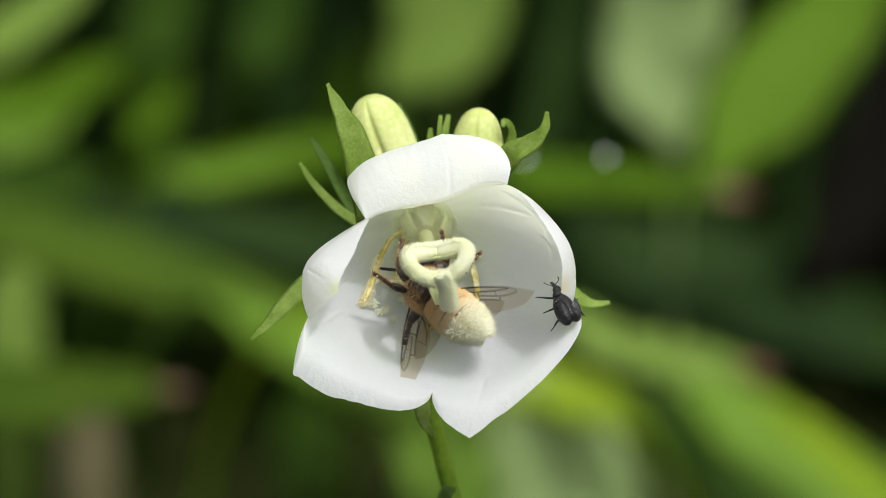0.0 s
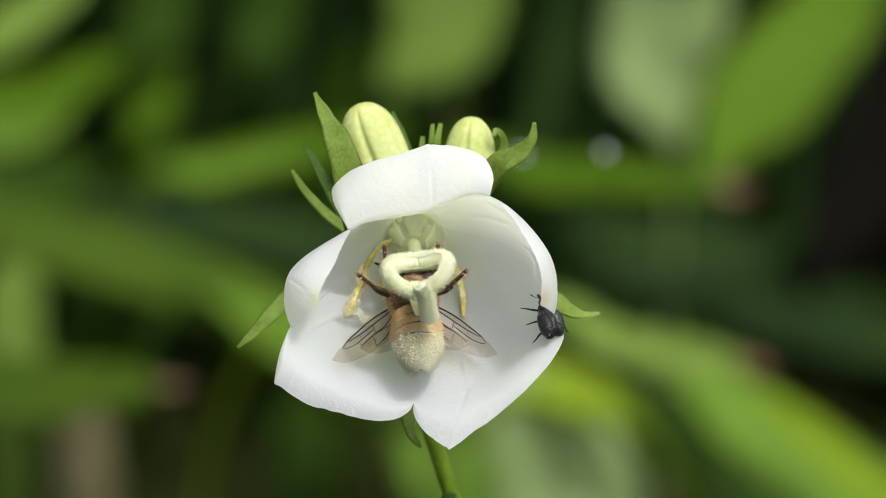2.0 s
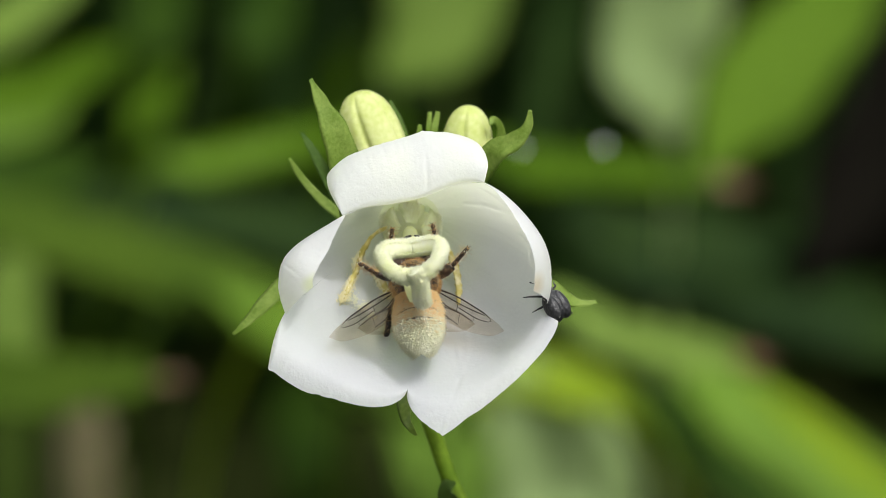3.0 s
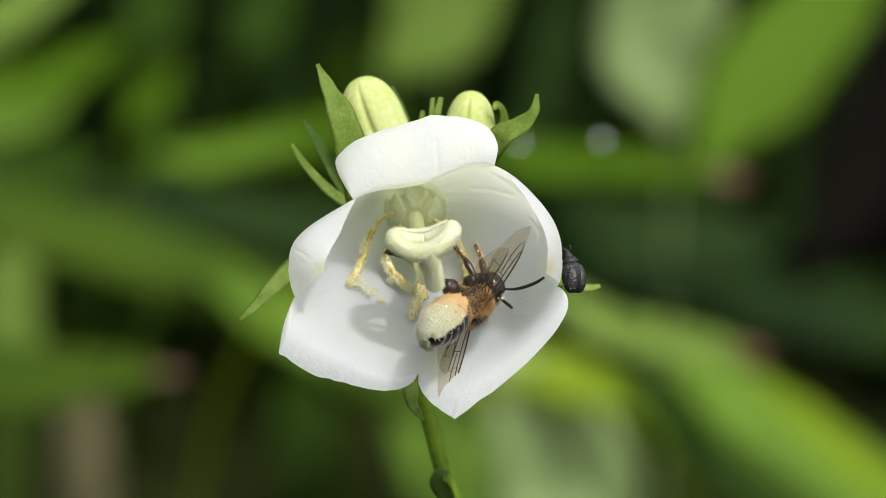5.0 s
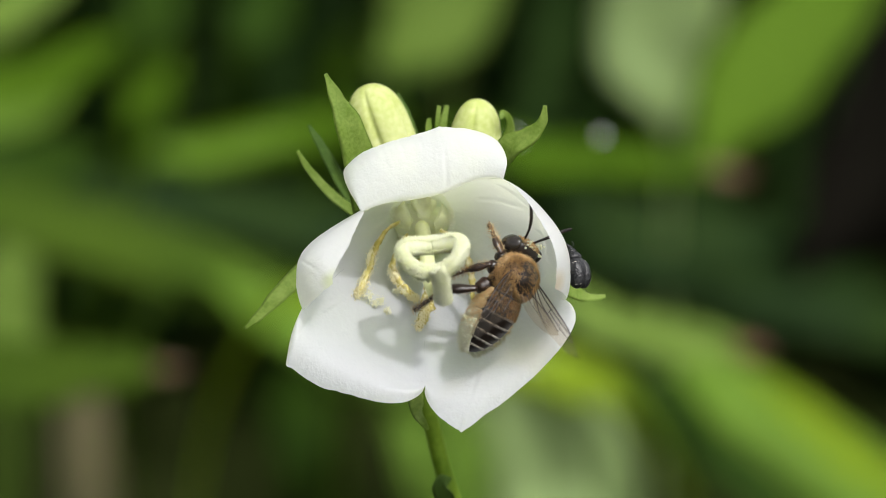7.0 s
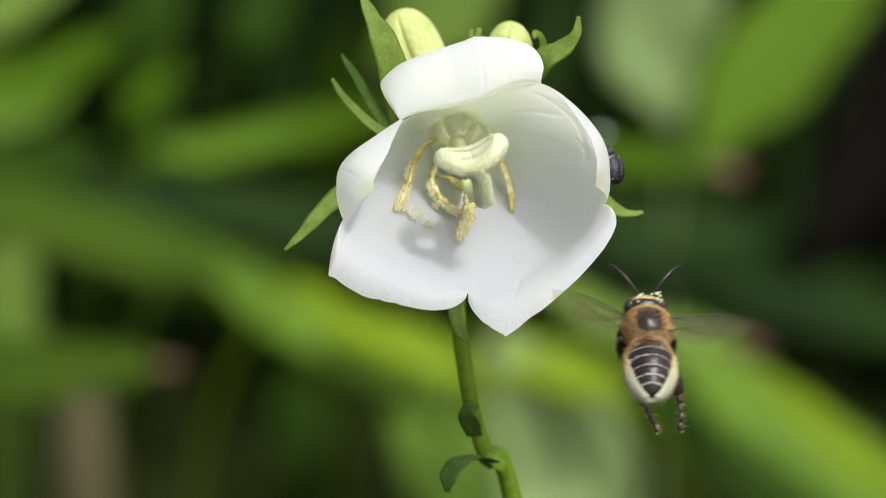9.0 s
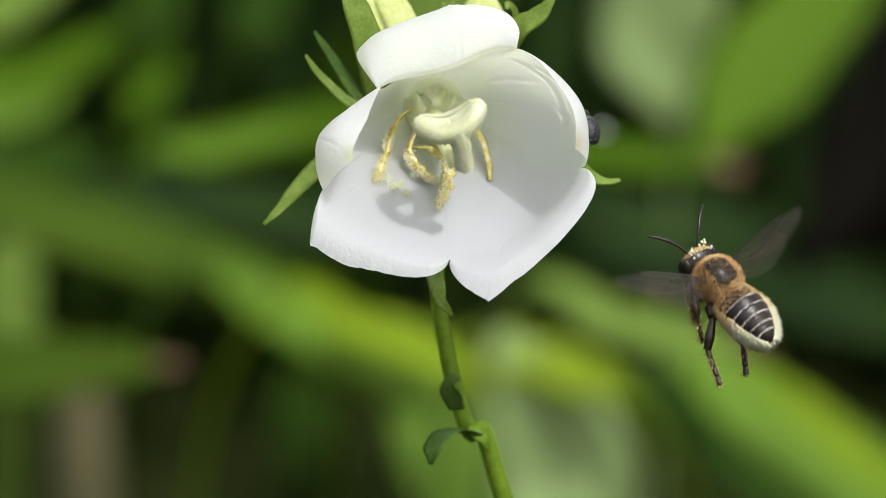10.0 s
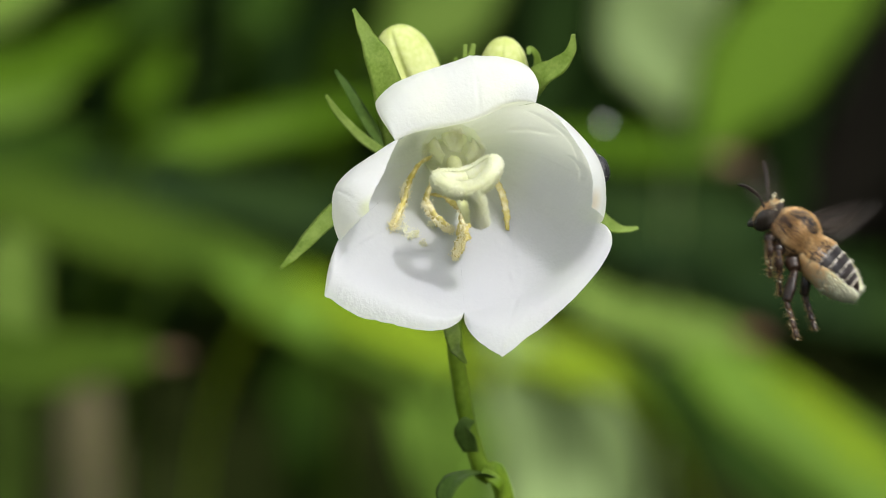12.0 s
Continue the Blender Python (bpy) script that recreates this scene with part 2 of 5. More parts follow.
def grain(bm, c, r):
    """One pollen grain: a small ball of 20 faces, cheap to repeat."""
    c = Vector(c)
    g = 0.618
    vs = [bm.verts.new(c + Vector(d) * r * 0.85) for d in ((-g, 0, 1), (g, 0, 1), (-g, 0, -1), (g, 0, -1), (0, 1, g), (0, 1, -g),
                                                            (0, -1, g), (0, -1, -g), (1, g, 0), (-1, g, 0), (1, -g, 0), (-1, -g, 0))]
    for a, b, d in ((0, 1, 4), (0, 4, 9), (9, 4, 5), (4, 8, 5), (4, 1, 8), (8, 1, 10), (8, 10, 3), (5, 8, 3), (5, 3, 2), (2, 3, 7),
                    (7, 3, 10), (7, 10, 6), (7, 6, 11), (11, 6, 0), (0, 6, 1), (6, 10, 1), (9, 11, 0), (9, 2, 11), (9, 5, 2), (7, 11, 2)):
        bm.faces.new((vs[a], vs[b], vs[d]))


def blade(bm, pts, widths, face, n=22, cup=0.18, thick=0.25, cross=6, twist=0.0):
    """A leaf blade with a closed lens-shaped section along a curve; face is the way its flat side looks."""
    line = spline(pts, n)
    face = Vector(face).normalized()
    rows = []
    for k, p in enumerate(line):
        way = (line[min(k + 1, n)] - line[max(k - 1, 0)]).normalized()
        side = way.cross(face).normalized()
        up = side.cross(way).normalized()
        turn = Matrix.Rotation(twist * k / n, 3, way)
        side, up = turn @ side, turn @ up
        f = k / n * (len(widths) - 1)
        i = min(int(f), len(widths) - 2)
        t = f - i
        t = t * t * (3 - 2 * t)
        w = (widths[i] + (widths[i + 1] - widths[i]) * t) / 2
        ring = []
        for s in range(cross + 1):
            u = -1 + 2 * s / cross
            ring.append(p + side * u * w + up * (abs(u) ** 1.3 * w * cup + thick * min(1, w) * (1 - u * u) ** 0.5 / 2))
        for s in range(cross - 1, 0, -1):
            u = -1 + 2 * s / cross
            ring.append(p + side * u * w + up * (abs(u) ** 1.3 * w * cup - thick * min(1, w) * (1 - u * u) ** 0.5 / 2))
        rows.append(ring)
    vs = sheet(bm, rows, closed=True)
    bm.faces.new(vs[0][::-1])
    bm.faces.new(vs[-1])


# ---- ground and plants behind ----
def build_ground():
    bm = bmesh.new()
    n = 60
    rows = []
    for j in range(n + 1):
        row = []
        for i in range(n + 1):
            u, v = 2 * i / n - 1, 2 * j / n - 1
            x, y = 60000 * u * abs(u) ** 3 , 60000 * v * abs(v) ** 3
            near = max(0, 1 - math.hypot(x, y) / 6000)
            row.append((x, y, -20 + 18 * near * noise.noise(Vector((x, y, 0)) / 170)))
        rows.append(row)
    sheet(bm, rows)
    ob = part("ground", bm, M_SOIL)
    tagged(ob, "crumbly garden soil, coloured near black for the shade under leaves", "ground", kind="structure")


DOWN = VIEW.to_3x3().inverted() @ Vector((0, 0, -1))


def to_ground(p):
    """The point of the ground straight below p, in view space (mm)."""
    p = Vector(p)
    high = (VIEW @ (p * MM)).z / MM
    return p + DOWN * (high + 12)


def strap_plant(name, label, leaves):
    """A clump of long arching leaves. leaves: (points from the foot end to the tip, widths there, lean of the blade, material) in view space."""
    base = to_ground(leaves[0][0][0]) * MM
    thing = root(name, label, "plant", Matrix.Translation(VIEW @ base), group="leafy plants behind the flower")
    to_local = Matrix.Scale(1000, 4) @ thing.matrix_world.inverted() @ VIEW @ Matrix.Scale(0.001, 4)
    for pts, widths, lean, mat, *red in leaves:
        pts = [Vector(p) for p in pts]
        way = (pts[-1] - pts[0]).normalized()
        out = pts[0] - (pts[1] - pts[0]).normalized() * 30
        low = to_ground(out + Vector((0, 160, 0)))
        face = Matrix.Rotation(radians(lean), 3, way) @ Vector((0, -1, 0))
        bm = bmesh.new()
        blade(bm, [low, low * 0.35 + out * 0.65, *pts], [3.5, 3.0, *widths], face, 40, 0.12, 1.0, 8)
        bmesh.ops.transform(bm, matrix=to_local, verts=bm.verts)
        leaf = part("leaf", bm, mat, thing)
        if red:
            a = spline(pts, 40)
            bm = bmesh.new()
            blade(bm, [a[36] + face * 0.8, a[38] + face * 0.8, pts[-1] + way * 4], [widths[-2] * 0.2, widths[-1] * 1.3, 0.8], face, 10, 0.12, 2.0)
            bmesh.ops.transform(bm, matrix=to_local, verts=bm.verts)
            part("leaf_tip", bm, M_LEAF_RUST, leaf, "reddened withered tip")
    return thing


def build_backdrop():
    # tone chosen blade by blade: paler where sunlit, darker where shaded
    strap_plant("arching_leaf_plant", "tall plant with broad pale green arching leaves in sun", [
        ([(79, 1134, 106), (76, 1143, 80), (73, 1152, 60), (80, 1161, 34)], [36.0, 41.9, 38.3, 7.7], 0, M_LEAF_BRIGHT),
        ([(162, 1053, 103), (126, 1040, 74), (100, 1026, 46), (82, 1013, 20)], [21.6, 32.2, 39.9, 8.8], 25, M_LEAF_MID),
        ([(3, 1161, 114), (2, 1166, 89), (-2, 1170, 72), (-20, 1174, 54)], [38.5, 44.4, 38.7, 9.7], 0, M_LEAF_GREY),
        # blade in shade colour for the dark gap between the pale leaves
        ([(48, 1350, 115), (44, 1350, 81), (38, 1350, 51), (25, 1350, 24)], [12.8, 14.9, 12.8, 4.3], 0, M_LEAF_SHADE),
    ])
    # added leaves: their blackness stands in for the shade at the right
    strap_plant("shade_gap_plant", "broad near-black leaves added to fill a dark shaded gap", [
        ([(149, 999, 73), (138, 999, 42), (127, 999, 16), (111, 999, -16)], [34.9, 45.3, 45.3, 10.5], -48, M_LEAF_GAP),
        ([(173, 1026, 29), (145, 1026, 7), (123, 1026, -2), (102, 1026, -9)], [35.5, 39.0, 30.2, 5.3], -48, M_LEAF_GAP),
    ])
    strap_plant("red_tipped_plant", "clump of long green leaves with reddened tips", [
        ([(-1, 945, 24), (28, 954, 21), (59, 963, 20), (92, 972, 16)], [5.1, 13.6, 12.3, 3.8], -25, M_LEAF, True),
        ([(24, 918, -20), (50, 909, -28), (71, 900, -33), (92, 891, -35)], [5.0, 11.5, 13.1, 4.1], -20, M_LEAF_GREY, True),
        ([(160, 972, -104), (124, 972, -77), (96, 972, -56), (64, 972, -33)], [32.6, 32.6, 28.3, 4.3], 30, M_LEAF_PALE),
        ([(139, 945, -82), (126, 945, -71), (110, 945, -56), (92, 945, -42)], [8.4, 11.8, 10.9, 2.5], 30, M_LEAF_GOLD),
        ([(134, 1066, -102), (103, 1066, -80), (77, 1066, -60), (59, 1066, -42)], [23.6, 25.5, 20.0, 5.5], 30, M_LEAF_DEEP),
        # two blades whose dark colour supplies the shade behind the clump
        ([(183, 1188, -41), (144, 1188, -31), (101, 1188, -21), (46, 1188, -8)], [21.5, 23.4, 21.5, 7.8], 20, M_LEAF_SHADE),
        ([(148, 1296, -16), (113, 1296, -6), (76, 1296, 0), (41, 1296, 9)], [18.7, 22.8, 22.8, 8.3], 20, M_LEAF_SHADE),
    ])
    strap_plant("strap_leaf_plant", "clump of glossy green strap leaves leaning over", [
        ([(-158, 972, 4), (-108, 965, -2), (-62, 959, -18), (-24, 952, -37), (3, 945, -60)], [18.9, 23.9, 25.5, 22.0, 5.1], -35, M_LEAF_OLIVE),
        ([(-151, 932, 6), (-112, 932, 3), (-82, 932, -5), (-52, 932, -17)], [6.7, 10.0, 10.0, 2.5], -35, M_LEAF_OLIVE),
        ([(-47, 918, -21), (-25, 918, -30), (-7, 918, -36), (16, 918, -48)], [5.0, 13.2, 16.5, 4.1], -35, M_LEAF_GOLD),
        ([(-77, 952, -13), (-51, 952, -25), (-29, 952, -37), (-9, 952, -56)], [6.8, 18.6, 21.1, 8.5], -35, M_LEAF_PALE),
        # far blade, shade painted in by its dark green
        ([(-140, 1215, 10), (-90, 1215, 8), (-44, 1215, 0), (-5, 1215, -12)], [7.9, 19.8, 21.8, 7.9], -20, M_LEAF_SHADE),
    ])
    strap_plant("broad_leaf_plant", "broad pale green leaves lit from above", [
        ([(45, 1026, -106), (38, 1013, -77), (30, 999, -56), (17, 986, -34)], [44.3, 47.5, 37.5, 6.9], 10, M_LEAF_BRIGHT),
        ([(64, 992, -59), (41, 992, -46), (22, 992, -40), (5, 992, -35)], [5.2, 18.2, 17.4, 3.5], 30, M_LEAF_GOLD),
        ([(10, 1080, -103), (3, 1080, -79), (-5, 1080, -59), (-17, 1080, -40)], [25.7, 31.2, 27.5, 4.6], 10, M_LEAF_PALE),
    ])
    strap_plant("pointed_leaf_plant", "olive green leaves, one with a red pointed tip", [
        ([(-144, 837, -44), (-113, 837, -41), (-91, 837, -39), (-73, 837, -39)], [20.3, 19.5, 13.3, 2.5], -5, M_LEAF_OLIVE, True),
        ([(-136, 1026, -57), (-135, 1026, -32), (-135, 1026, -16), (-132, 1026, -2)], [17.7, 20.4, 19.5, 8.9], 0, M_LEAF_GREY),
        ([(-123, 1215, -119), (-124, 1215, -91), (-125, 1215, -71), (-126, 1215, -57)], [21.8, 22.8, 21.8, 11.9], 0, M_STALK),
        ([(-157, 1282, -123), (-158, 1282, -95), (-160, 1282, -72), (-161, 1282, -62)], [12.4, 14.4, 12.4, 4.1], 0, M_LEAF_PALE),
        ([(-50, 1296, -95), (-51, 1296, -72), (-52, 1296, -62), (-54, 1296, -47)], [12.4, 23.9, 23.9, 6.2], 0, M_LEAF_DEEP),
    ])
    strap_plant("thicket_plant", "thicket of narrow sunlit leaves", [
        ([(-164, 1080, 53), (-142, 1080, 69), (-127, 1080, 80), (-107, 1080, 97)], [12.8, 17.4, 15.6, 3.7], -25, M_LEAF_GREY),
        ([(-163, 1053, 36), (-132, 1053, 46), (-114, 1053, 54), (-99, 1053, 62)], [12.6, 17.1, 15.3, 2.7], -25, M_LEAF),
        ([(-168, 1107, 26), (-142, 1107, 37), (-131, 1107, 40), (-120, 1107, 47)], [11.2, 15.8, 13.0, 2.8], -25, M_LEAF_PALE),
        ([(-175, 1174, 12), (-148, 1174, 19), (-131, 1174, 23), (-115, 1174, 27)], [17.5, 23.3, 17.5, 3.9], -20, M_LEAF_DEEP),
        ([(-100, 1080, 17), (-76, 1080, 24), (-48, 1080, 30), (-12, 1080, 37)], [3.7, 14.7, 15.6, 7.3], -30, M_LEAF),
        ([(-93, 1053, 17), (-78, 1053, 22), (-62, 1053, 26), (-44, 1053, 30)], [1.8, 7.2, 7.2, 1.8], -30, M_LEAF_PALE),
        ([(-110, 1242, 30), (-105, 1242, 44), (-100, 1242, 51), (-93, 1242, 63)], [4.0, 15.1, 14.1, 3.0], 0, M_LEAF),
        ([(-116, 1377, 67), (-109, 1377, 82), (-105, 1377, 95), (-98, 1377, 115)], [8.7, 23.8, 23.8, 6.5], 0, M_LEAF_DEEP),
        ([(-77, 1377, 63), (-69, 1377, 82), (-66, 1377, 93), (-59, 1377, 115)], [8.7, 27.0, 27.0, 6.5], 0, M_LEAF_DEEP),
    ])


def spot_stalk(tip):
    """An added thin stalk with a hairy white ball at its end, which blurs into a bright disc."""
    tip = Vector(tip)
    base = to_ground(tip + Vector((30, 60, 0)))
    thing = root("added_stalk", "thin stalk added to carry a white ball", "grass", Matrix.Translation(VIEW @ (base * MM)), group="grass stalks")
    to_local = Matrix.Scale(1000, 4) @ thing.matrix_world.inverted() @ VIEW @ Matrix.Scale(0.001, 4)
    bm = bmesh.new()
    tube(bm, [base, base.lerp(tip, 0.5) + Vector((8, 20, 0)), tip], [0.6, 0.4, 0.15], 24, 6)
    bmesh.ops.transform(bm, matrix=to_local, verts=bm.verts)
    part("stalk", bm, M_LEAF_DEEP, thing)
    bm = bmesh.new()
    ball(bm, tip, (0.7, 0.7, 0.7), 14, 10, 0.2, 3)
    rng = random.Random(8)
    for _ in range(120):
        d = Vector((rng.gauss(0, 1), rng.gauss(0, 1), rng.gauss(0, 1))).normalized()
        spike(bm, tip + d * 0.6, tip + d * 0.85, 0.03)
    bmesh.ops.transform(bm, matrix=to_local, verts=bm.verts)
    part("bright_spot", bm, M_SPOT, thing, "white ball added for a blurred bright disc")


def build_undergrowth():
    """Low foliage that fills the bed all round: too dense to count."""
    rng = random.Random(5)
    # same leaves in two colours: darkened for shade, lighter for sun
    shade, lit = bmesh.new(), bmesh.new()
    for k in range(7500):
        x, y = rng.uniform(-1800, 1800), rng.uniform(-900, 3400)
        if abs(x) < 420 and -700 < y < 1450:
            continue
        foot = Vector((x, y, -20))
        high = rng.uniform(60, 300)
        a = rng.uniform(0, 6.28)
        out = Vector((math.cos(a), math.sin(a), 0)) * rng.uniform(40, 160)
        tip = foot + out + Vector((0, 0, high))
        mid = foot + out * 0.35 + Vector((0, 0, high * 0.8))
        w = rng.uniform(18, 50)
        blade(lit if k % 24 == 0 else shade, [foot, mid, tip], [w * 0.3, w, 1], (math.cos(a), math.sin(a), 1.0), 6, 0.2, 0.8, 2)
    # thinning out all round, and low sprigs under the flower
    more = random.Random(6)
    for k in range(6500):
        low = k % 10 == 0
        x, y = (more.uniform(-430, 430), more.uniform(-710, 1010)) if low else (more.gauss(0, 2900), more.gauss(1200, 2900))
        if not low and abs(x) < 1750 and -850 < y < 3350:
            continue
        high = more.uniform(15, 70) if low else more.uniform(60, 280)
        foot = Vector((x, y, -20))
        a = more.uniform(0, 6.28)
        out = Vector((math.cos(a), math.sin(a), 0)) * high * more.uniform(0.4, 0.8)
        w = high * more.uniform(0.15, 0.3)
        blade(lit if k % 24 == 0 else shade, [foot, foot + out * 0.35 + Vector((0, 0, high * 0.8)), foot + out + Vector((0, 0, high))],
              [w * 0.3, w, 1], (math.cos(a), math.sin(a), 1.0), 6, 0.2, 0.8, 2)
    ob = part("undergrowth", shade, M_LEAF_SHADE)
    tagged(ob, "dense undergrowth standing on the soil, its green darkened for shade", "undergrowth", kind="stuff")
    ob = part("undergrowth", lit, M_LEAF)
    tagged(ob, "leaves in a lighter, sunlit green among the dark undergrowth", "undergrowth", kind="stuff")


# ---- the bellflower (own space: x right, y away, z up, mm; origin in the bell's mouth) ----
BELL_MOUTH = (-0.2, 1.0, -1.4)


def bell_rim(notches, swells):
    """A smooth closed curve through the notches of the rim, swelling out between them; takes petal number and u from -1 to 1."""
    foot, mouth = Vector(BELL_FOOT), Vector(BELL_MOUTH)
    axis = (mouth - foot).normalized()
    pts = []
    for k, (w, ahead) in enumerate(swells):
        a, b = Vector(notches[k]), Vector(notches[(k + 1) % len(notches)])
        mid = (a + b) / 2
        d = mid - foot
        pts += [a, mid + (d - axis * d.dot(axis)).normalized() * w + axis * ahead]

    def at(k, u):
        f = 2 * k + u + 1
        i = math.floor(f)
        t = f - i
        p, q, r, v = (pts[(i + j) % len(pts)] for j in (-1, 0, 1, 2))
        return 0.5 * (2 * q + (r - p) * t + (2 * p - 5 * q + 4 * r - v) * t * t + (3 * q - p - 3 * r + v) * t ** 3)
    return at


def petal(whole_rim, number, tip, at, turn, bend, edge, fan=0.0, fan_left=None, k1=7.5, k2=7.0, pillow=0.0, roll=0.0, bulge=0.0, creases=()):
    """One of the five joined petals: a strip of the bell between two notches of the rim and the free lobe beyond.
    at: where along the rim the tip stands; turn, bend: how far and to which side the lobe curls; roll: how far its edge turns under; bulge: how far its sides stand out over the notches;
    creases: (u, v, u, v, height, width) of ridges in the wall of the bell."""
    foot, mouth = Vector(BELL_FOOT), Vector(BELL_MOUTH)
    axis = (mouth - foot).normalized()
    tip = Vector(tip)

    def radial(p):
        d = p - foot
        return (d - axis * d.dot(axis)).normalized()

    def rim(u):
        return whole_rim(number, u)

    along = (rim(1) - rim(-1)).normalized()
    chord = tip - rim(at)
    size = chord.length
    c = chord.normalized()
    b = Vector(bend)
    b = (b - c * b.dot(c)).normalized()
    half = radians(turn) / 2
    t0 = c * math.cos(half) + b * math.sin(half)
    n0 = c * math.sin(half) - b * math.cos(half)
    long = size * half / math.sin(half)
    curve = 2 * half / long
    NU, NV, NW = 110, 52, 22
    slope_left, slope_right, blunt = edge
    rows = [[] for _ in range(NV + NW + 1)]
    for i in range(NU + 1):
        u = -1 + 2 * i / NU
        r3 = rim(u)
        rad = radial(r3)
        common = (axis * 0.85 + rad * 0.5).normalized()
        w = u * u * (3 - 2 * abs(u))
        t = (t0 * (1 - w) + common * w).normalized()
        p0 = foot + rad * 3.2
        p1 = p0 + (rad * (0.42 + 0.42 * rad.z) + axis * 0.6).normalized() * k1
        p2 = r3 - t * k2
        for j in range(NV + 1):
            v = j / NV
            rib = 0.05 * math.exp(-((u - at * v) / 0.035) ** 2) * min(1, v * 2) + 0.04 * noise.noise(Vector((u * 5, v * 2, number * 5)))
            for u0, v0, u1, v1, high, wide in creases:
                f = ((u - u0) * (u1 - u0) + (v - v0) * (v1 - v0)) / ((u1 - u0) ** 2 + (v1 - v0) ** 2)
                if -0.2 < f < 1.2:
                    off = math.hypot(u - u0 - f * (u1 - u0), v - v0 - f * (v1 - v0) - 0.05 * math.sin(f * 5))
                    rib += high * math.exp(-(off / wide) ** 2) * max(0.0, 1 - (2 * f - 1) ** 4 / 1.6)
            rows[j].append(p0 * (1 - v) ** 3 + p1 * 3 * v * (1 - v) ** 2 + p2 * 3 * v * v * (1 - v) + r3 * v ** 3 - rad * rib)
        s = (u - at) / ((1 - at) if u > at else (1 + at))
        reach = (1 - (slope_right if s > 0 else slope_left) * abs(s)) * max(0.0, 1 - abs(s) ** blunt) ** 0.5 * long
        reach *= 1 + 0.025 * noise.noise(Vector((u * 7, number * 3.1, 2))) + 0.012 * noise.noise(Vector((u * 22, number * 3.1, 5)))
        ripple = 0.25 * noise.noise(Vector((u * 2.2, tip.x, tip.z)))
        for j in range(1, NW + 1):
            d = max(reach, 0.05) * j / NW
            bow = curve / max(0.2, reach / long) ** pillow
            a = bow * d
            x = r3 + t0 * math.sin(a) / bow + n0 * (1 - math.cos(a)) / bow
            x += n0 * 0.10 * math.exp(-((u - at) / 0.03) ** 2) * (1 - j / NW)
            x += along * (fan if u > at or fan_left is None else fan_left) * (u - at) * d + (n0 * ripple * (d / long) * 2)
            x += along * bulge * s * s * s * (d / long) ** 0.5
            x += n0 * roll * max(0.0, j / NW - 0.55) ** 2 * (reach / long) ** 0.5
            x += n0 * 0.05 * noise.noise(Vector((u * 14, d * 1.4, number * 7))) * (j / NW)
            rows[NV + j].append(x)
    bm = bmesh.new()
    sheet(bm, rows)
    return bm


def ring_curve(rx, ry, sag, n=48):
    """The stigma's curled lobes, grown together to a ring that rises at both sides."""
    pts = []
    for k in range(n + 1):
        a = 2 * math.pi * k / n + math.pi / 2
        pts.append(Vector((rx * math.cos(a), ry * math.sin(a), sag * (math.cos(a) ** 2 + 0.35 * math.sin(a) - 0.4))))
    return pts


def fuzz(bm, line, radius, count, length, rng, thin=0.05, bare=False):
    """Short hairs all round a line; bare leaves out those that look into the middle of a ring from above."""
    for _ in range(count):
        k = rng.randrange(len(line) - 1)
        p = line[k].lerp(line[k + 1], rng.random())
        way = (line[k + 1] - line[k]).normalized()
        d = Vector((rng.gauss(0, 1), rng.gauss(0, 1), rng.gauss(0, 1)))
        d = (d - way * d.dot(way)).normalized()
        if bare and d.z > -0.3 and d.dot(Vector((-p.x, -p.y, 0)).normalized()) > 0.35:
            continue
        spike(bm, p + d * radius * 0.9, p + d * (radius + length * rng.uniform(0.6, 1.2)) + way * rng.uniform(-0.1, 0.1), thin)


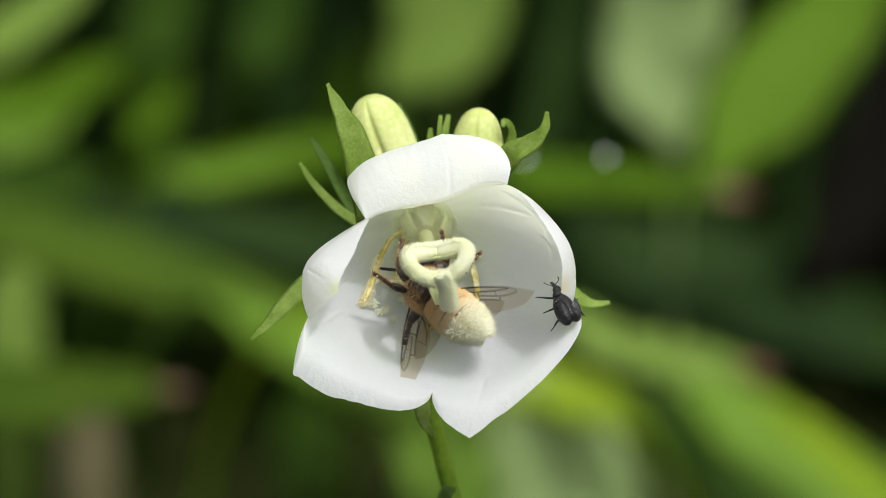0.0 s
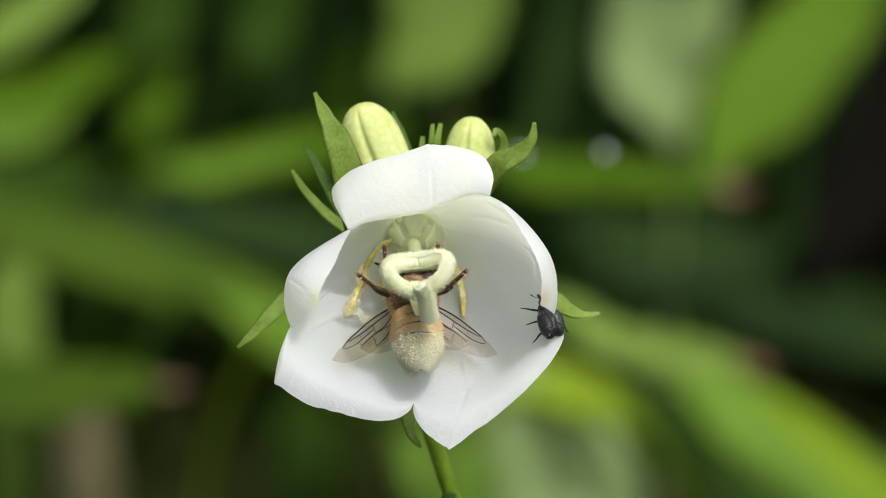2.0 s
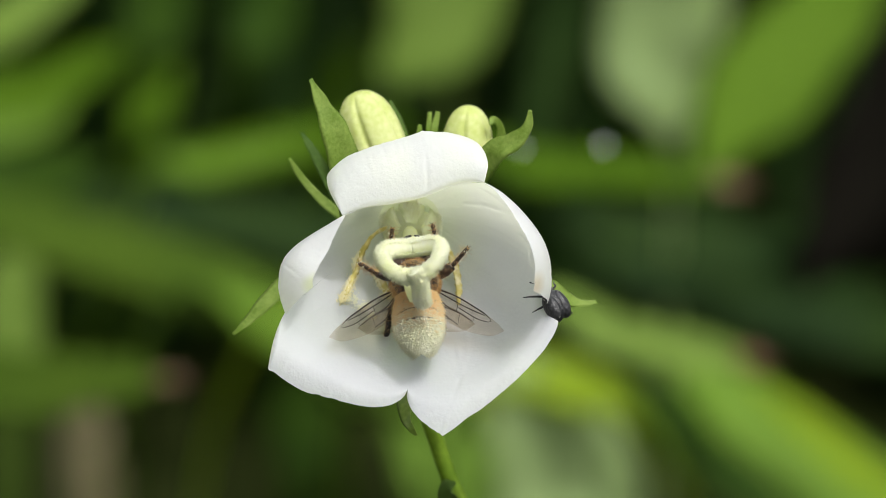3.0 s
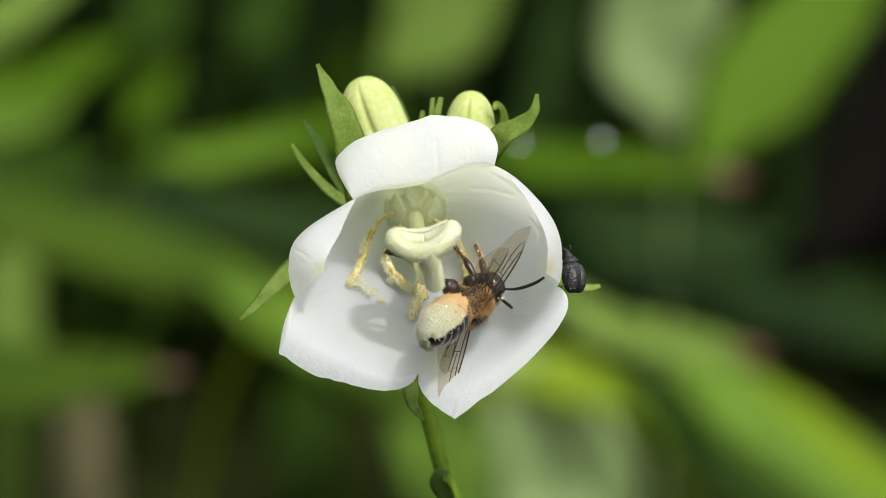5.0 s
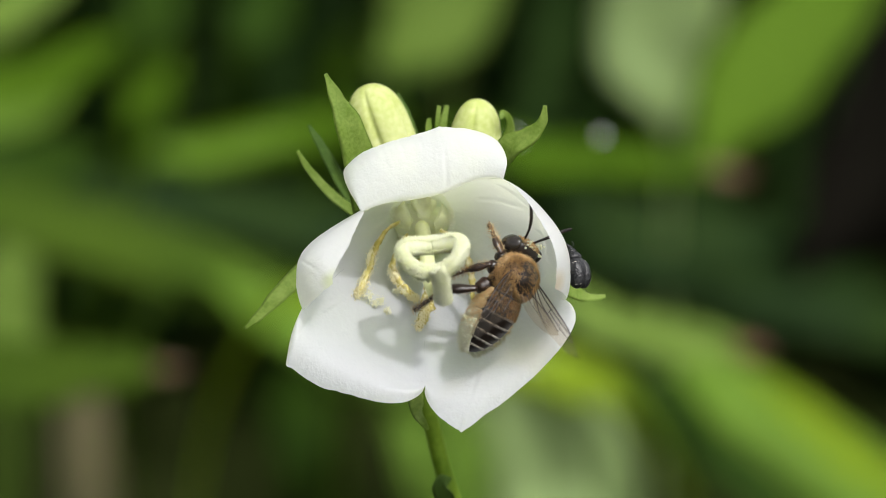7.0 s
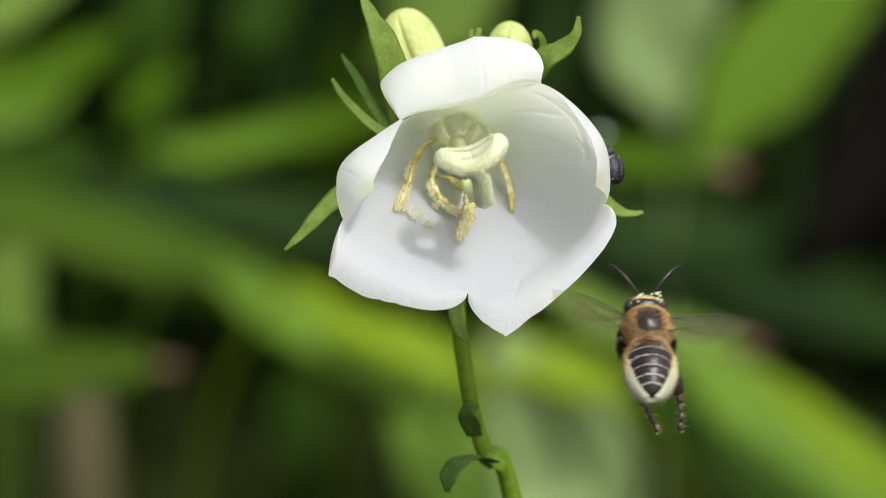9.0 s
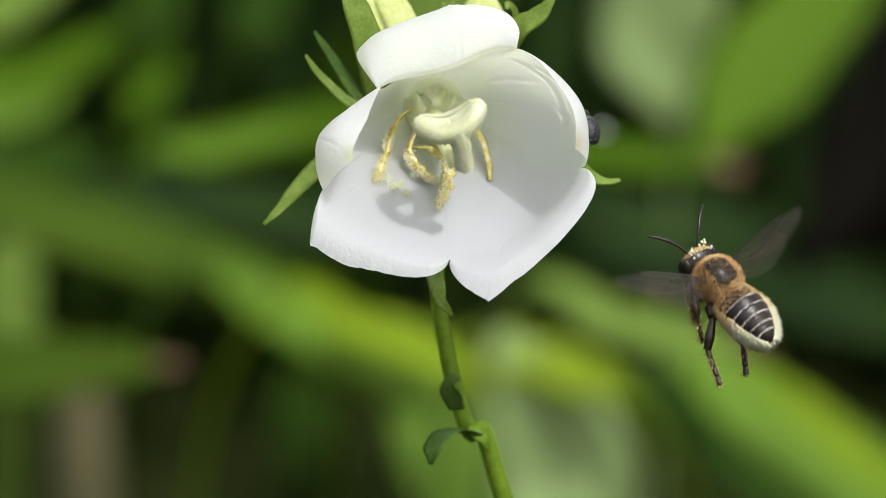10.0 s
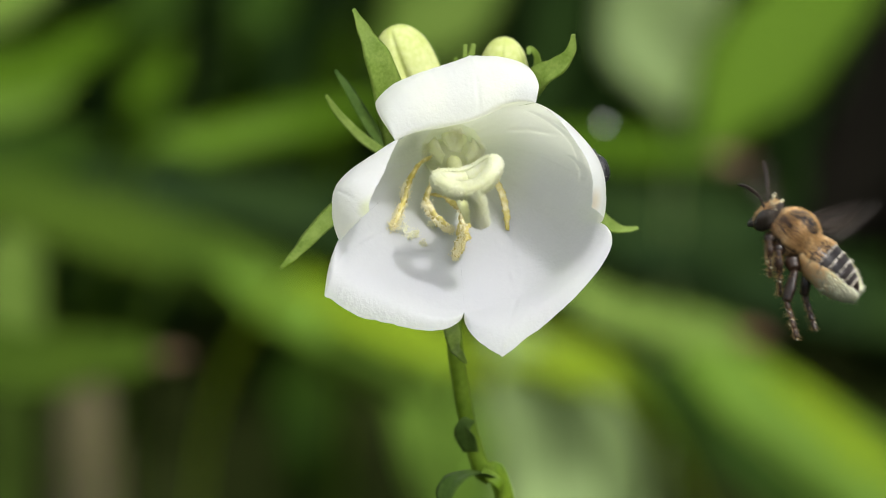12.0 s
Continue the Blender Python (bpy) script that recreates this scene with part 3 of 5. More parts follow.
def build_flower():
    thing = root("bellflower", "white bellflower in bloom with pale buds on a green stem", "flower")
    toward = (0, -1, 0.35)
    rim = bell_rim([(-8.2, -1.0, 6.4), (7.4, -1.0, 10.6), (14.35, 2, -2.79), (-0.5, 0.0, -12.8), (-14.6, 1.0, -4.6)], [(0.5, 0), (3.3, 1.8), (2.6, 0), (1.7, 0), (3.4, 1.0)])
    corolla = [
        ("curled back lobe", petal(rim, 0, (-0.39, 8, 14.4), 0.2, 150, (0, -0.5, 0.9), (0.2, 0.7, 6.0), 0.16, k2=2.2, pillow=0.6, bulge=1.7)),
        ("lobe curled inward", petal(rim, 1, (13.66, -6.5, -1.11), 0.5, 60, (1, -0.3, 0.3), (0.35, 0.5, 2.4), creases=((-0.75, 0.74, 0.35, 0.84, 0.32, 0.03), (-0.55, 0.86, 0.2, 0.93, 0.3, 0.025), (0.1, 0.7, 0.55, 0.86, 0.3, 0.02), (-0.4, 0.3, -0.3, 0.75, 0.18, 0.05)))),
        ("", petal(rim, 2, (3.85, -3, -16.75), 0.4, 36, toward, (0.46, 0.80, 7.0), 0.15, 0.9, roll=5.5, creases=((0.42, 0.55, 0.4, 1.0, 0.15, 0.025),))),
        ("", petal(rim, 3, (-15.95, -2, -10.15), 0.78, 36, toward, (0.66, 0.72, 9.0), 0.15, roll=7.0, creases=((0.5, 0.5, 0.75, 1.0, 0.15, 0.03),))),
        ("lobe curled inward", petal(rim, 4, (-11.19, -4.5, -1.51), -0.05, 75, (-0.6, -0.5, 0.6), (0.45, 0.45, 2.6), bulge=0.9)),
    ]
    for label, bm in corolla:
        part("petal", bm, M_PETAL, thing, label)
    # closed foot of the bell
    foot = Vector(BELL_FOOT)
    axis = (Vector(BELL_MOUTH) - foot).normalized()
    side = axis.orthogonal().normalized()
    rise = axis.cross(side)
    bm = bmesh.new()
    sheet(bm, [[foot + (side * math.cos(a) + rise * math.sin(a)) * r + axis * (0.06 * r * r - 0.3) for a in [2 * math.pi * k / 40 for k in range(40)]]
               for r in (0.05, 1.0, 2.0, 2.8, 3.6, 4.0)], closed=True)
    part("bell_foot", bm, M_PETAL, thing, "closed greenish foot of the bell")
    # nectary dome
    bm = bmesh.new()
    ball(bm, foot + axis * 1.3, (3.1, 1.3, 2.3), 28, 18, 0.1, 2)
    part("nectar_disc", bm, M_NECTAR, thing, "pale dome over the nectar")
    rng = random.Random(3)
    for k in range(5):
        a = 2 * math.pi * (k + 0.2) / 5
        rad = Vector((math.cos(a), 0, math.sin(a)))
        bm = bmesh.new()
        p = foot + rad * 3.1 + axis * 0.3
        blade(bm, [p, p + axis * 2.0 - rad * 0.3, p + axis * 3.0 - rad * 1.6], [3.0, 3.0, 1.3], rad, 10, -0.25, 0.3)
        part("filament_base", bm, M_NECTAR, thing, "pale hairy scale over the nectar")
        bm = bmesh.new()
        for _ in range(420):
            q = p + axis * rng.uniform(0, 2.8) + Vector((rng.uniform(-0.8, 0.8), 0, rng.uniform(-0.8, 0.8)))
            spike(bm, q, q + axis * 0.3 - rad * 0.5 + Vector((rng.uniform(-0.4, 0.4), 0, rng.uniform(-0.4, 0.4))), 0.02)
        part("hair_fringe", bm, M_POLLEN, thing)
    # stamens, dried and twisted after shedding their pollen
    stamens = [
        [(-4.41, 12, 4.8), (-5.7, 10, 3.93), (-6.89, 9, 1.77), (-7.49, 8, -0.49), (-8.1, 7, -2.07), (-8.6, 6.3, -3.36)],
        [(-3.43, 12, 3.43), (-4.52, 9.5, 1.18), (-4.82, 9, -0.49), (-4.04, 8.5, -1.87), (-2.76, 7.7, -3.06), (-1.97, 7.3, -3.55)],
        [(-2.46, 9, 0.2), (-1.48, 7, -0.49), (-0.59, 6, -1.19), (-0.5, 5.5, -3.07), (-0.89, 5, -5.05), (-1.59, 4.2, -6.65)],
        [(0.49, 12, 4.11), (2.55, 10.5, 2.95), (3.73, 10.5, 0.88), (4.23, 10, -1.08), (4.43, 8.6, -3.55)],
        [(-4.41, 11, 0.59), (-1.87, 8.5, 0.2), (-1.08, 8.5, 0), (-1.87, 9.5, 0.79)],
    ]
    for k, pts in enumerate(stamens):
        bm = bmesh.new()
        slim = 0.6 if k in (3, 4) else 1.0
        line = tube(bm, pts, [0.4 * slim, 0.55 * slim, 0.7 * slim, 0.75 * slim, 0.7 * slim, 0.4 * slim], 40, 8, 0.45, 0.7)
        body = part("stamen", bm, M_STAMEN, thing, "dry twisted ochre stamen")
        if k < 3:
            bm = bmesh.new()
            for _ in range(1700):
                i = rng.randrange(16, 41)
                if noise.noise(Vector((i * 0.45, k * 3, 0))) < -0.12:
                    continue
                grain(bm, line[i] + Vector((rng.gauss(0, 0.26), rng.uniform(-0.42, 0.1), rng.gauss(0, 0.22))), rng.uniform(0.05, 0.11))
            part("pollen", bm, M_CRUST, body, "crumbs of pale yellow pollen")
    for spot, size in (((-7.31, 6.6, -3.36), 0.34), ((-5.93, 7, -3.85), 0.26), ((-8, 7, -2.77), 0.3), ((-4.24, 8.6, -2.76), 0.2), ((-5.14, 6.6, -5.04), 0.22), ((-6.62, 6.4, -4.25), 0.18)):
        bm = bmesh.new()
        for _ in range(70):
            grain(bm, Vector(spot) + Vector((rng.gauss(0, size), rng.gauss(0, size * 0.4), rng.gauss(0, size))), rng.uniform(0.05, 0.11))
        part("pollen_clump", bm, M_POLLEN, thing, "loose clump of pale pollen on the petal")
    # pistil: style and three-lobed fuzzy stigma
    bm = bmesh.new()
    tube(bm, [foot + axis * 1.0, (-0.89, 8, 1.08), (-0.6, 0.0, -0.3), (-0.2, -3, -1.41), (0.1, -3, -2.82)], [0.9, 0.85, 0.85, 0.8, 0.5], 24, 12)
    part("style", bm, M_STYLE, thing, "pale green style")
    centre = Vector((-0.1, -5, 2.02))
    bm = bmesh.new()
    line = ring_curve(3.19, 2.2, 1.2)
    tube(bm, line, [0.55, 0.76, 0.9, 0.85, 0.8, 0.85, 0.9, 0.76, 0.55], 72, 14, 0.9, 0.12)
    fuzz(bm, line, 0.82, 8500, 0.42, rng, 0.06, True)
    stigma = part("stigma", bm, M_STIGMA, thing, "cream stigma lobes with a fuzzy surface", pose(*(centre * MM), 0, 18, 0))
    bm = bmesh.new()
    line = tube(bm, [(0.3, -7.2, 0.71), (0.91, -6.6, -0.4), (1.11, -5.8, -1.92), (1.31, -5, -3.13)], [0.6, 0.74, 0.8, 0.6], 16, 12, 0.9, 0.12)
    fuzz(bm, line, 0.72, 2800, 0.46, rng, 0.06)
    part("stigma_lobe", bm, M_STIGMA, thing, "hanging fuzzy stigma lobe")
    # ovary and flower stalk behind the bell
    bm = bmesh.new()
    tube(bm, [foot - axis * 7, foot - axis * 4, foot - axis * 1.6, foot - axis * 0.4], [1.0, 2.2, 2.7, 2.2], 12, 14)
    part("ovary", bm, M_CALYX, thing)
    behind = foot - axis * 6.6
    stem = [(-1.81, 30, -2.76), (-1.91, 29, -8.1), (-1.91, 26, -16.08), (-1.34, 27, -21.41), (-0.48, 28, -26.72), (1.05, 29, -32.01), (3.51, 31, -35.43)]
    tail = Vector(stem[-1])
    stem = stem + [tail + DOWN * 40 + Vector((6, 0, 0)), tail + DOWN * 160 + Vector((8, 0, 0)), tail + DOWN * 470]
    bm = bmesh.new()
    tube(bm, [behind, (-1.71, 32, 1.99), (-1.81, 30, -4.76), (-1.81, 29, -8.1)], [0.8, 0.9, 0.95, 0.95], 20, 12)
    part("flower_stalk", bm, M_STEM, thing)
    pivot = Vector((-1.81, 29, -8.1))
    stem = [Vector(p) - pivot for p in stem]
    bm = bmesh.new()
    tube(bm, stem, [0.85, 0.95, 0.95, 1.0, 1.0, 1.1, 1.1, 1.2, 1.4, 1.8], 70, 12)
    stalk = part("stem", bm, M_STEM, thing, "slim upright green stem", pose(*(pivot * MM)))
    # calyx teeth
    teeth = [
        ([(-8.3, 14, 6.15), (-8.83, 11, 10.59), (-10.34, 9, 15.65), (-11.82, 8.5, 18.82), (-13.11, 8, 21.59)], [3.4, 4.2, 3.4, 1.8, 0.5], (0.35, -1, 0.1), M_CALYX),
        ([(5.66, 14, 10.64), (7.85, 11, 13.73), (10.12, 10, 15.13), (11.61, 9.5, 16.82), (11.91, 9, 18.8)], [2.6, 2.9, 2.2, 1.2, 0.5], (0.25, -1, 0.35), M_CALYX),
        ([(-13.52, 16, 0.29), (-15.71, 14, -1.95), (-17.99, 13, -4.3), (-19.77, 12.5, -6.26), (-21.55, 12, -7.93)], [2.4, 2.6, 2.1, 1.3, 0.5], (-0.3, -1, 0.5), M_CALYX),
        ([(12.55, 16, -1.26), (14.57, 17, -1.94), (16.48, 18, -3.01), (18.2, 19, -3.39), (19.73, 19.6, -3.19)], [2.8, 2.6, 1.9, 0.9, 0.5], (0.1, -1, 0.6), M_CALYX),
        ([(-2.13, 18, -13.38), (-1.75, 15, -15.3), (-1.46, 14, -16.89), (-0.88, 12, -17.82), (-0.2, 12, -18.8)], [2.2, 2.1, 1.6, 1.0, 0.4], (-0.4, -1, 0.1), M_CALYX),
    ]
    for pts, widths, face, mat in teeth:
        bm = bmesh.new()
        blade(bm, pts, widths, face, 26, 0.22, 0.3)
        part("sepal", bm, mat, thing, "green pointed sepal")
    # bracts
    for pts, widths, face, mat in [
        ([(-8.62, 21.1, 4.78), (-11.97, 22.2, 7.01), (-13.94, 22.2, 8.88), (-15.43, 22.3, 10.57), (-16.55, 22.3, 12.34)], [1.2, 1.2, 1.0, 0.8, 0.35], (-0.4, -1, 0.5), M_CALYX),
        ([(-9.34, 23.2, 5.32), (-11.38, 24.2, 8.58), (-13.14, 24.8, 11.56), (-14.33, 25.4, 13.50), (-15.55, 25.4, 15.36)], [1.5, 1.7, 1.5, 1.1, 0.4], (0.8, -1, -0.2), M_BRACT),
        ([(-2.05, 24.4, 12.03), (-3.26, 24.5, 14.64), (-4.10, 24.5, 16.96), (-5.22, 24.6, 19.48)], [1.6, 1.4, 1.1, 0.4], (0.6, -1, 0), M_BRACT),
        ([(-0.19, 21.5, 14.05), (-0.37, 21.5, 15.73), (-0.29, 21.6, 18.16)], [0.7, 0.7, 0.5], (0, -1, 0), M_CALYX),
        ([(0.37, 21.5, 14.13), (0.29, 21.5, 16.10), (0.66, 21.6, 18.25)], [0.9, 0.9, 0.6], (0, -1, 0), M_CALYX),
        ([(-1.12, 21.5, 14.05), (-1.41, 21.5, 15.36), (-1.41, 21.5, 16.67)], [0.8, 0.8, 0.5], (0, -1, 0), M_CALYX),
        ([(7.02, 21.5, 13.20), (7.96, 21.6, 15.17), (7.88, 20.6, 16.87), (7.14, 19.6, 17.56), (6.95, 19.1, 16.91)], [1.4, 1.2, 0.9, 0.8, 0.5], (0.3, -1, 0.3), M_CALYX),
    ]:
        bm = bmesh.new()
        blade(bm, pts, widths, face, 20, 0.2, 0.35)
        part("bract", bm, mat, thing, "narrow green bract")
    # buds: pleated, closed
    for pts, r in (([(-4.4, 21.5, 8.6), (-5.6, 21.4, 12.2), (-7.4, 21.0, 16.6), (-8.9, 20.2, 20.3)], 3.5), ([(3.64, 22.4, 9.54), (3.83, 22.5, 12.81), (4.12, 22.5, 15.43), (4.24, 21.7, 19.11)], 3.0)):
        line = spline(pts, 44)
        bm = bmesh.new()
        rows = []
        for k, p in enumerate(line):
            f = k / 44
            way = (line[min(k + 1, 44)] - line[max(k - 1, 0)]).normalized()
            side = way.orthogonal().normalized()
            up = way.cross(side)
            w = r * max(0.0016, 1 - abs(2 * f - 1) ** 2.5) ** 0.5
            rows.append([p + (side * math.cos(a) + up * math.sin(a)) * w * (1 - 0.16 * math.exp(-(math.sin(2.5 * a) / 0.3) ** 2) * math.sin(math.pi * f) ** 0.3)
                         for a in [2 * math.pi * s / 100 for s in range(100)]])
        vs = sheet(bm, rows, closed=True)
        bm.faces.new(vs[-1])
        part("bud", bm, M_BUD, thing, "plump pale yellow-green closed bud")
        bm = bmesh.new()
        tube(bm, [pts[0], Vector(pts[0]).lerp(Vector((-1.78, 21, -4.69)), 0.5) + Vector((0, 2, 0)), (-1.78, 20, -7.98)], [1.2, 0.9, 0.8], 14, 10)
        part("bud_stalk", bm, M_STEM, thing)
    # leaflets on the stem
    for pts, widths, face, mat in [
        ([(-0.29, 26, -29.29), (-0.86, 25, -27.32), (-0.77, 24.5, -26.29), (0.19, 24, -25.83)], [2.2, 3.0, 2.2, 0.4], (-0.6, -1, 0.4), M_BRACT),
        ([(2.1, 28, -32.64), (-0.1, 25, -32.02), (-2.12, 22, -32.46), (-3.38, 21, -33.87), (-3.86, 21, -35.7)], [2.0, 2.6, 3.0, 2.8, 0.8], (-0.3, -0.7, 1), M_BRACT),
        ([(0.76, 27, -31.83), (1.72, 27, -32.4), (2.68, 27, -33.26), (3.05, 28, -34.45)], [1.2, 1.7, 1.5, 0.4], (0.2, -1, 0.5), M_STEM),
    ]:
        bm = bmesh.new()
        blade(bm, [Vector(p) - pivot for p in pts], widths, face, 20, 0.25, 0.35)
        part("leaflet", bm, mat, stalk, "small curled stem leaf")
    return thing, stigma, stalk


# ---- the bee (own space: y to the head, z to the back, mm; origin in the thorax) ----
def lathe(bm, ys, rx, rz, drop, n=28):
    rows = []
    for y, a, b, c in zip(ys, rx, rz, drop):
        rows.append([(a * math.cos(2 * math.pi * s / n), y, c + b * math.sin(2 * math.pi * s / n)) for s in range(n)])
    vs = sheet(bm, rows, closed=True)
    bm.faces.new(vs[0][::-1])
    bm.faces.new(vs[-1])


def belly_size(y):
    """Half width, half height and centre height of the abdomen at y."""
    f = min(1.0, max(0.0, (-1.7 - y) / 7.3))
    w = 2.65 * max(0.02, math.sin(math.pi * (0.16 + 0.84 * f)) ** 0.55) * (1 - 0.12 * f)
    return w, w * 0.9, -0.3 - 0.5 * f


def leg_mesh(side, femur, tibia, tarsus, stout, droop=False):
    bm = bmesh.new()
    p = [Vector((0, 0, 0)), Vector((side * femur * 0.8, 0.3, femur * 0.25))]
    if droop:
        p[1] = Vector((side * femur * 0.5, -0.6, -femur * 0.6))
    p.append(p[1] + Vector((side * tibia * 0.25, -0.2, -tibia)))
    if droop:
        p[2] += Vector((0, 0.9, 0.2))
    p.append(p[2] + Vector((side * tarsus * 0.05, -1.3 if droop else -0.15, -tarsus)))
    tube(bm, [p[0], p[0].lerp(p[1], 0.5), p[1]], [0.4 * stout, 0.72 * stout, 0.42 * stout], 10, 10)
    tube(bm, [p[1], p[1].lerp(p[2], 0.6), p[2]], [0.3 * stout, 0.55 * stout, 0.42 * stout], 10, 10, 0.7)
    for k in range(4):
        a, b = p[2].lerp(p[3], k / 4), p[2].lerp(p[3], (k + 0.97) / 4)
        tube(bm, [a, a.lerp(b, 0.5), b], [0.19 * stout, 0.23 * stout, 0.2 * stout], 4, 6)
    spike(bm, p[3], p[3] + Vector((side * 0.3, 0.2, -0.35)), 0.07)
    spike(bm, p[3], p[3] + Vector((-side * 0.2, 0.2, -0.35)), 0.07)
    return bm, p


def wing_outline(long, wide, n=26):
    """Front and rear edge of a wing along its length, from root to tip."""
    rows = []
    for k in range(n + 1):
        f = k / n
        front = 0.55 * math.sin(math.pi * min(1, f * 1.02)) ** 0.6 * wide * 0.32
        rear = -wide * (0.10 + 0.9 * math.sin(math.pi * (0.02 + 0.93 * f ** 0.8)) ** 0.75) * 0.75
        if f > 0.9:
            rear *= max(0.05, 1 - ((f - 0.9) / 0.1) ** 2)
            front *= max(0.0, 1 - ((f - 0.9) / 0.1) ** 2)
        rows.append((f * long, front, rear))
    return rows


def wing_sheet(long, wide, side):
    bm = bmesh.new()
    rows = []
    for x, a, b in wing_outline(long, wide):
        rows.append([(side * x, b + (a - b) * k / 6, 0.10 * math.sin(3 * k / 6 + x * 0.8) - 0.012 * x * x * 0.3) for k in range(7)])
    sheet(bm, rows)
    return bm


def wing_veins(long, wide, side, cells):
    bm = bmesh.new()
    edge = wing_outline(long, wide)

    def at(f, g):
        k = min(int(f * 26), 25)
        x, a, b = edge[k]
        x2, a2, b2 = edge[k + 1]
        t = f * 26 - k
        a, b, x = a + (a2 - a) * t, b + (b2 - b) * t, x + (x2 - x) * t
        return Vector((side * x, a + (b - a) * g, 0.10 * math.sin(3 * (1 - g) + x * 0.8) - 0.0036 * x * x + 0.03))

    for line, r in cells:
        tube(bm, [at(f, g) for f, g in line], [r, r * 0.75], 12, 5)
    return bm


FORE_VEINS = [
    ([(0.0, 0.1), (0.3, 0.02), (0.6, 0.02), (0.72, 0.02)], 0.095),
    ([(0.0, 0.3), (0.25, 0.22), (0.5, 0.18), (0.7, 0.08)], 0.07),
    ([(0.02, 0.5), (0.25, 0.55), (0.45, 0.5), (0.62, 0.55)], 0.06),
    ([(0.0, 0.8), (0.3, 0.85), (0.5, 0.9)], 0.06),
    ([(0.36, 0.2), (0.38, 0.35), (0.4, 0.52)], 0.055),
    ([(0.4, 0.35), (0.52, 0.36), (0.66, 0.36), (0.78, 0.25)], 0.055),
    ([(0.55, 0.16), (0.56, 0.26), (0.58, 0.36)], 0.038),
    ([(0.6, 0.36), (0.62, 0.46), (0.62, 0.56)], 0.038),
    ([(0.45, 0.5), (0.47, 0.7), (0.5, 0.9)], 0.038),
    ([(0.72, 0.02), (0.8, 0.12), (0.78, 0.25)], 0.038),
]
HIND_VEINS = [
    ([(0.0, 0.2), (0.3, 0.1), (0.65, 0.06)], 0.06),
    ([(0.0, 0.5), (0.3, 0.5), (0.6, 0.45)], 0.038),
    ([(0.32, 0.12), (0.36, 0.3), (0.4, 0.5)], 0.031),
]
WING_ROOT = {1: (1.9, 0.5, 1.3), -1: (-1.9, 0.5, 1.3)}
LEG_ROOT = {(s, k): (s * 1.1, y, -1.7) for s in (1, -1) for k, y in enumerate((1.5, 0.1, -1.2))}


GROW = 1.04


def bee_part(name, bm, *args, **more):
    bmesh.ops.scale(bm, vec=(GROW, GROW, GROW), verts=bm.verts)
    return part(name, bm, *args, **more)


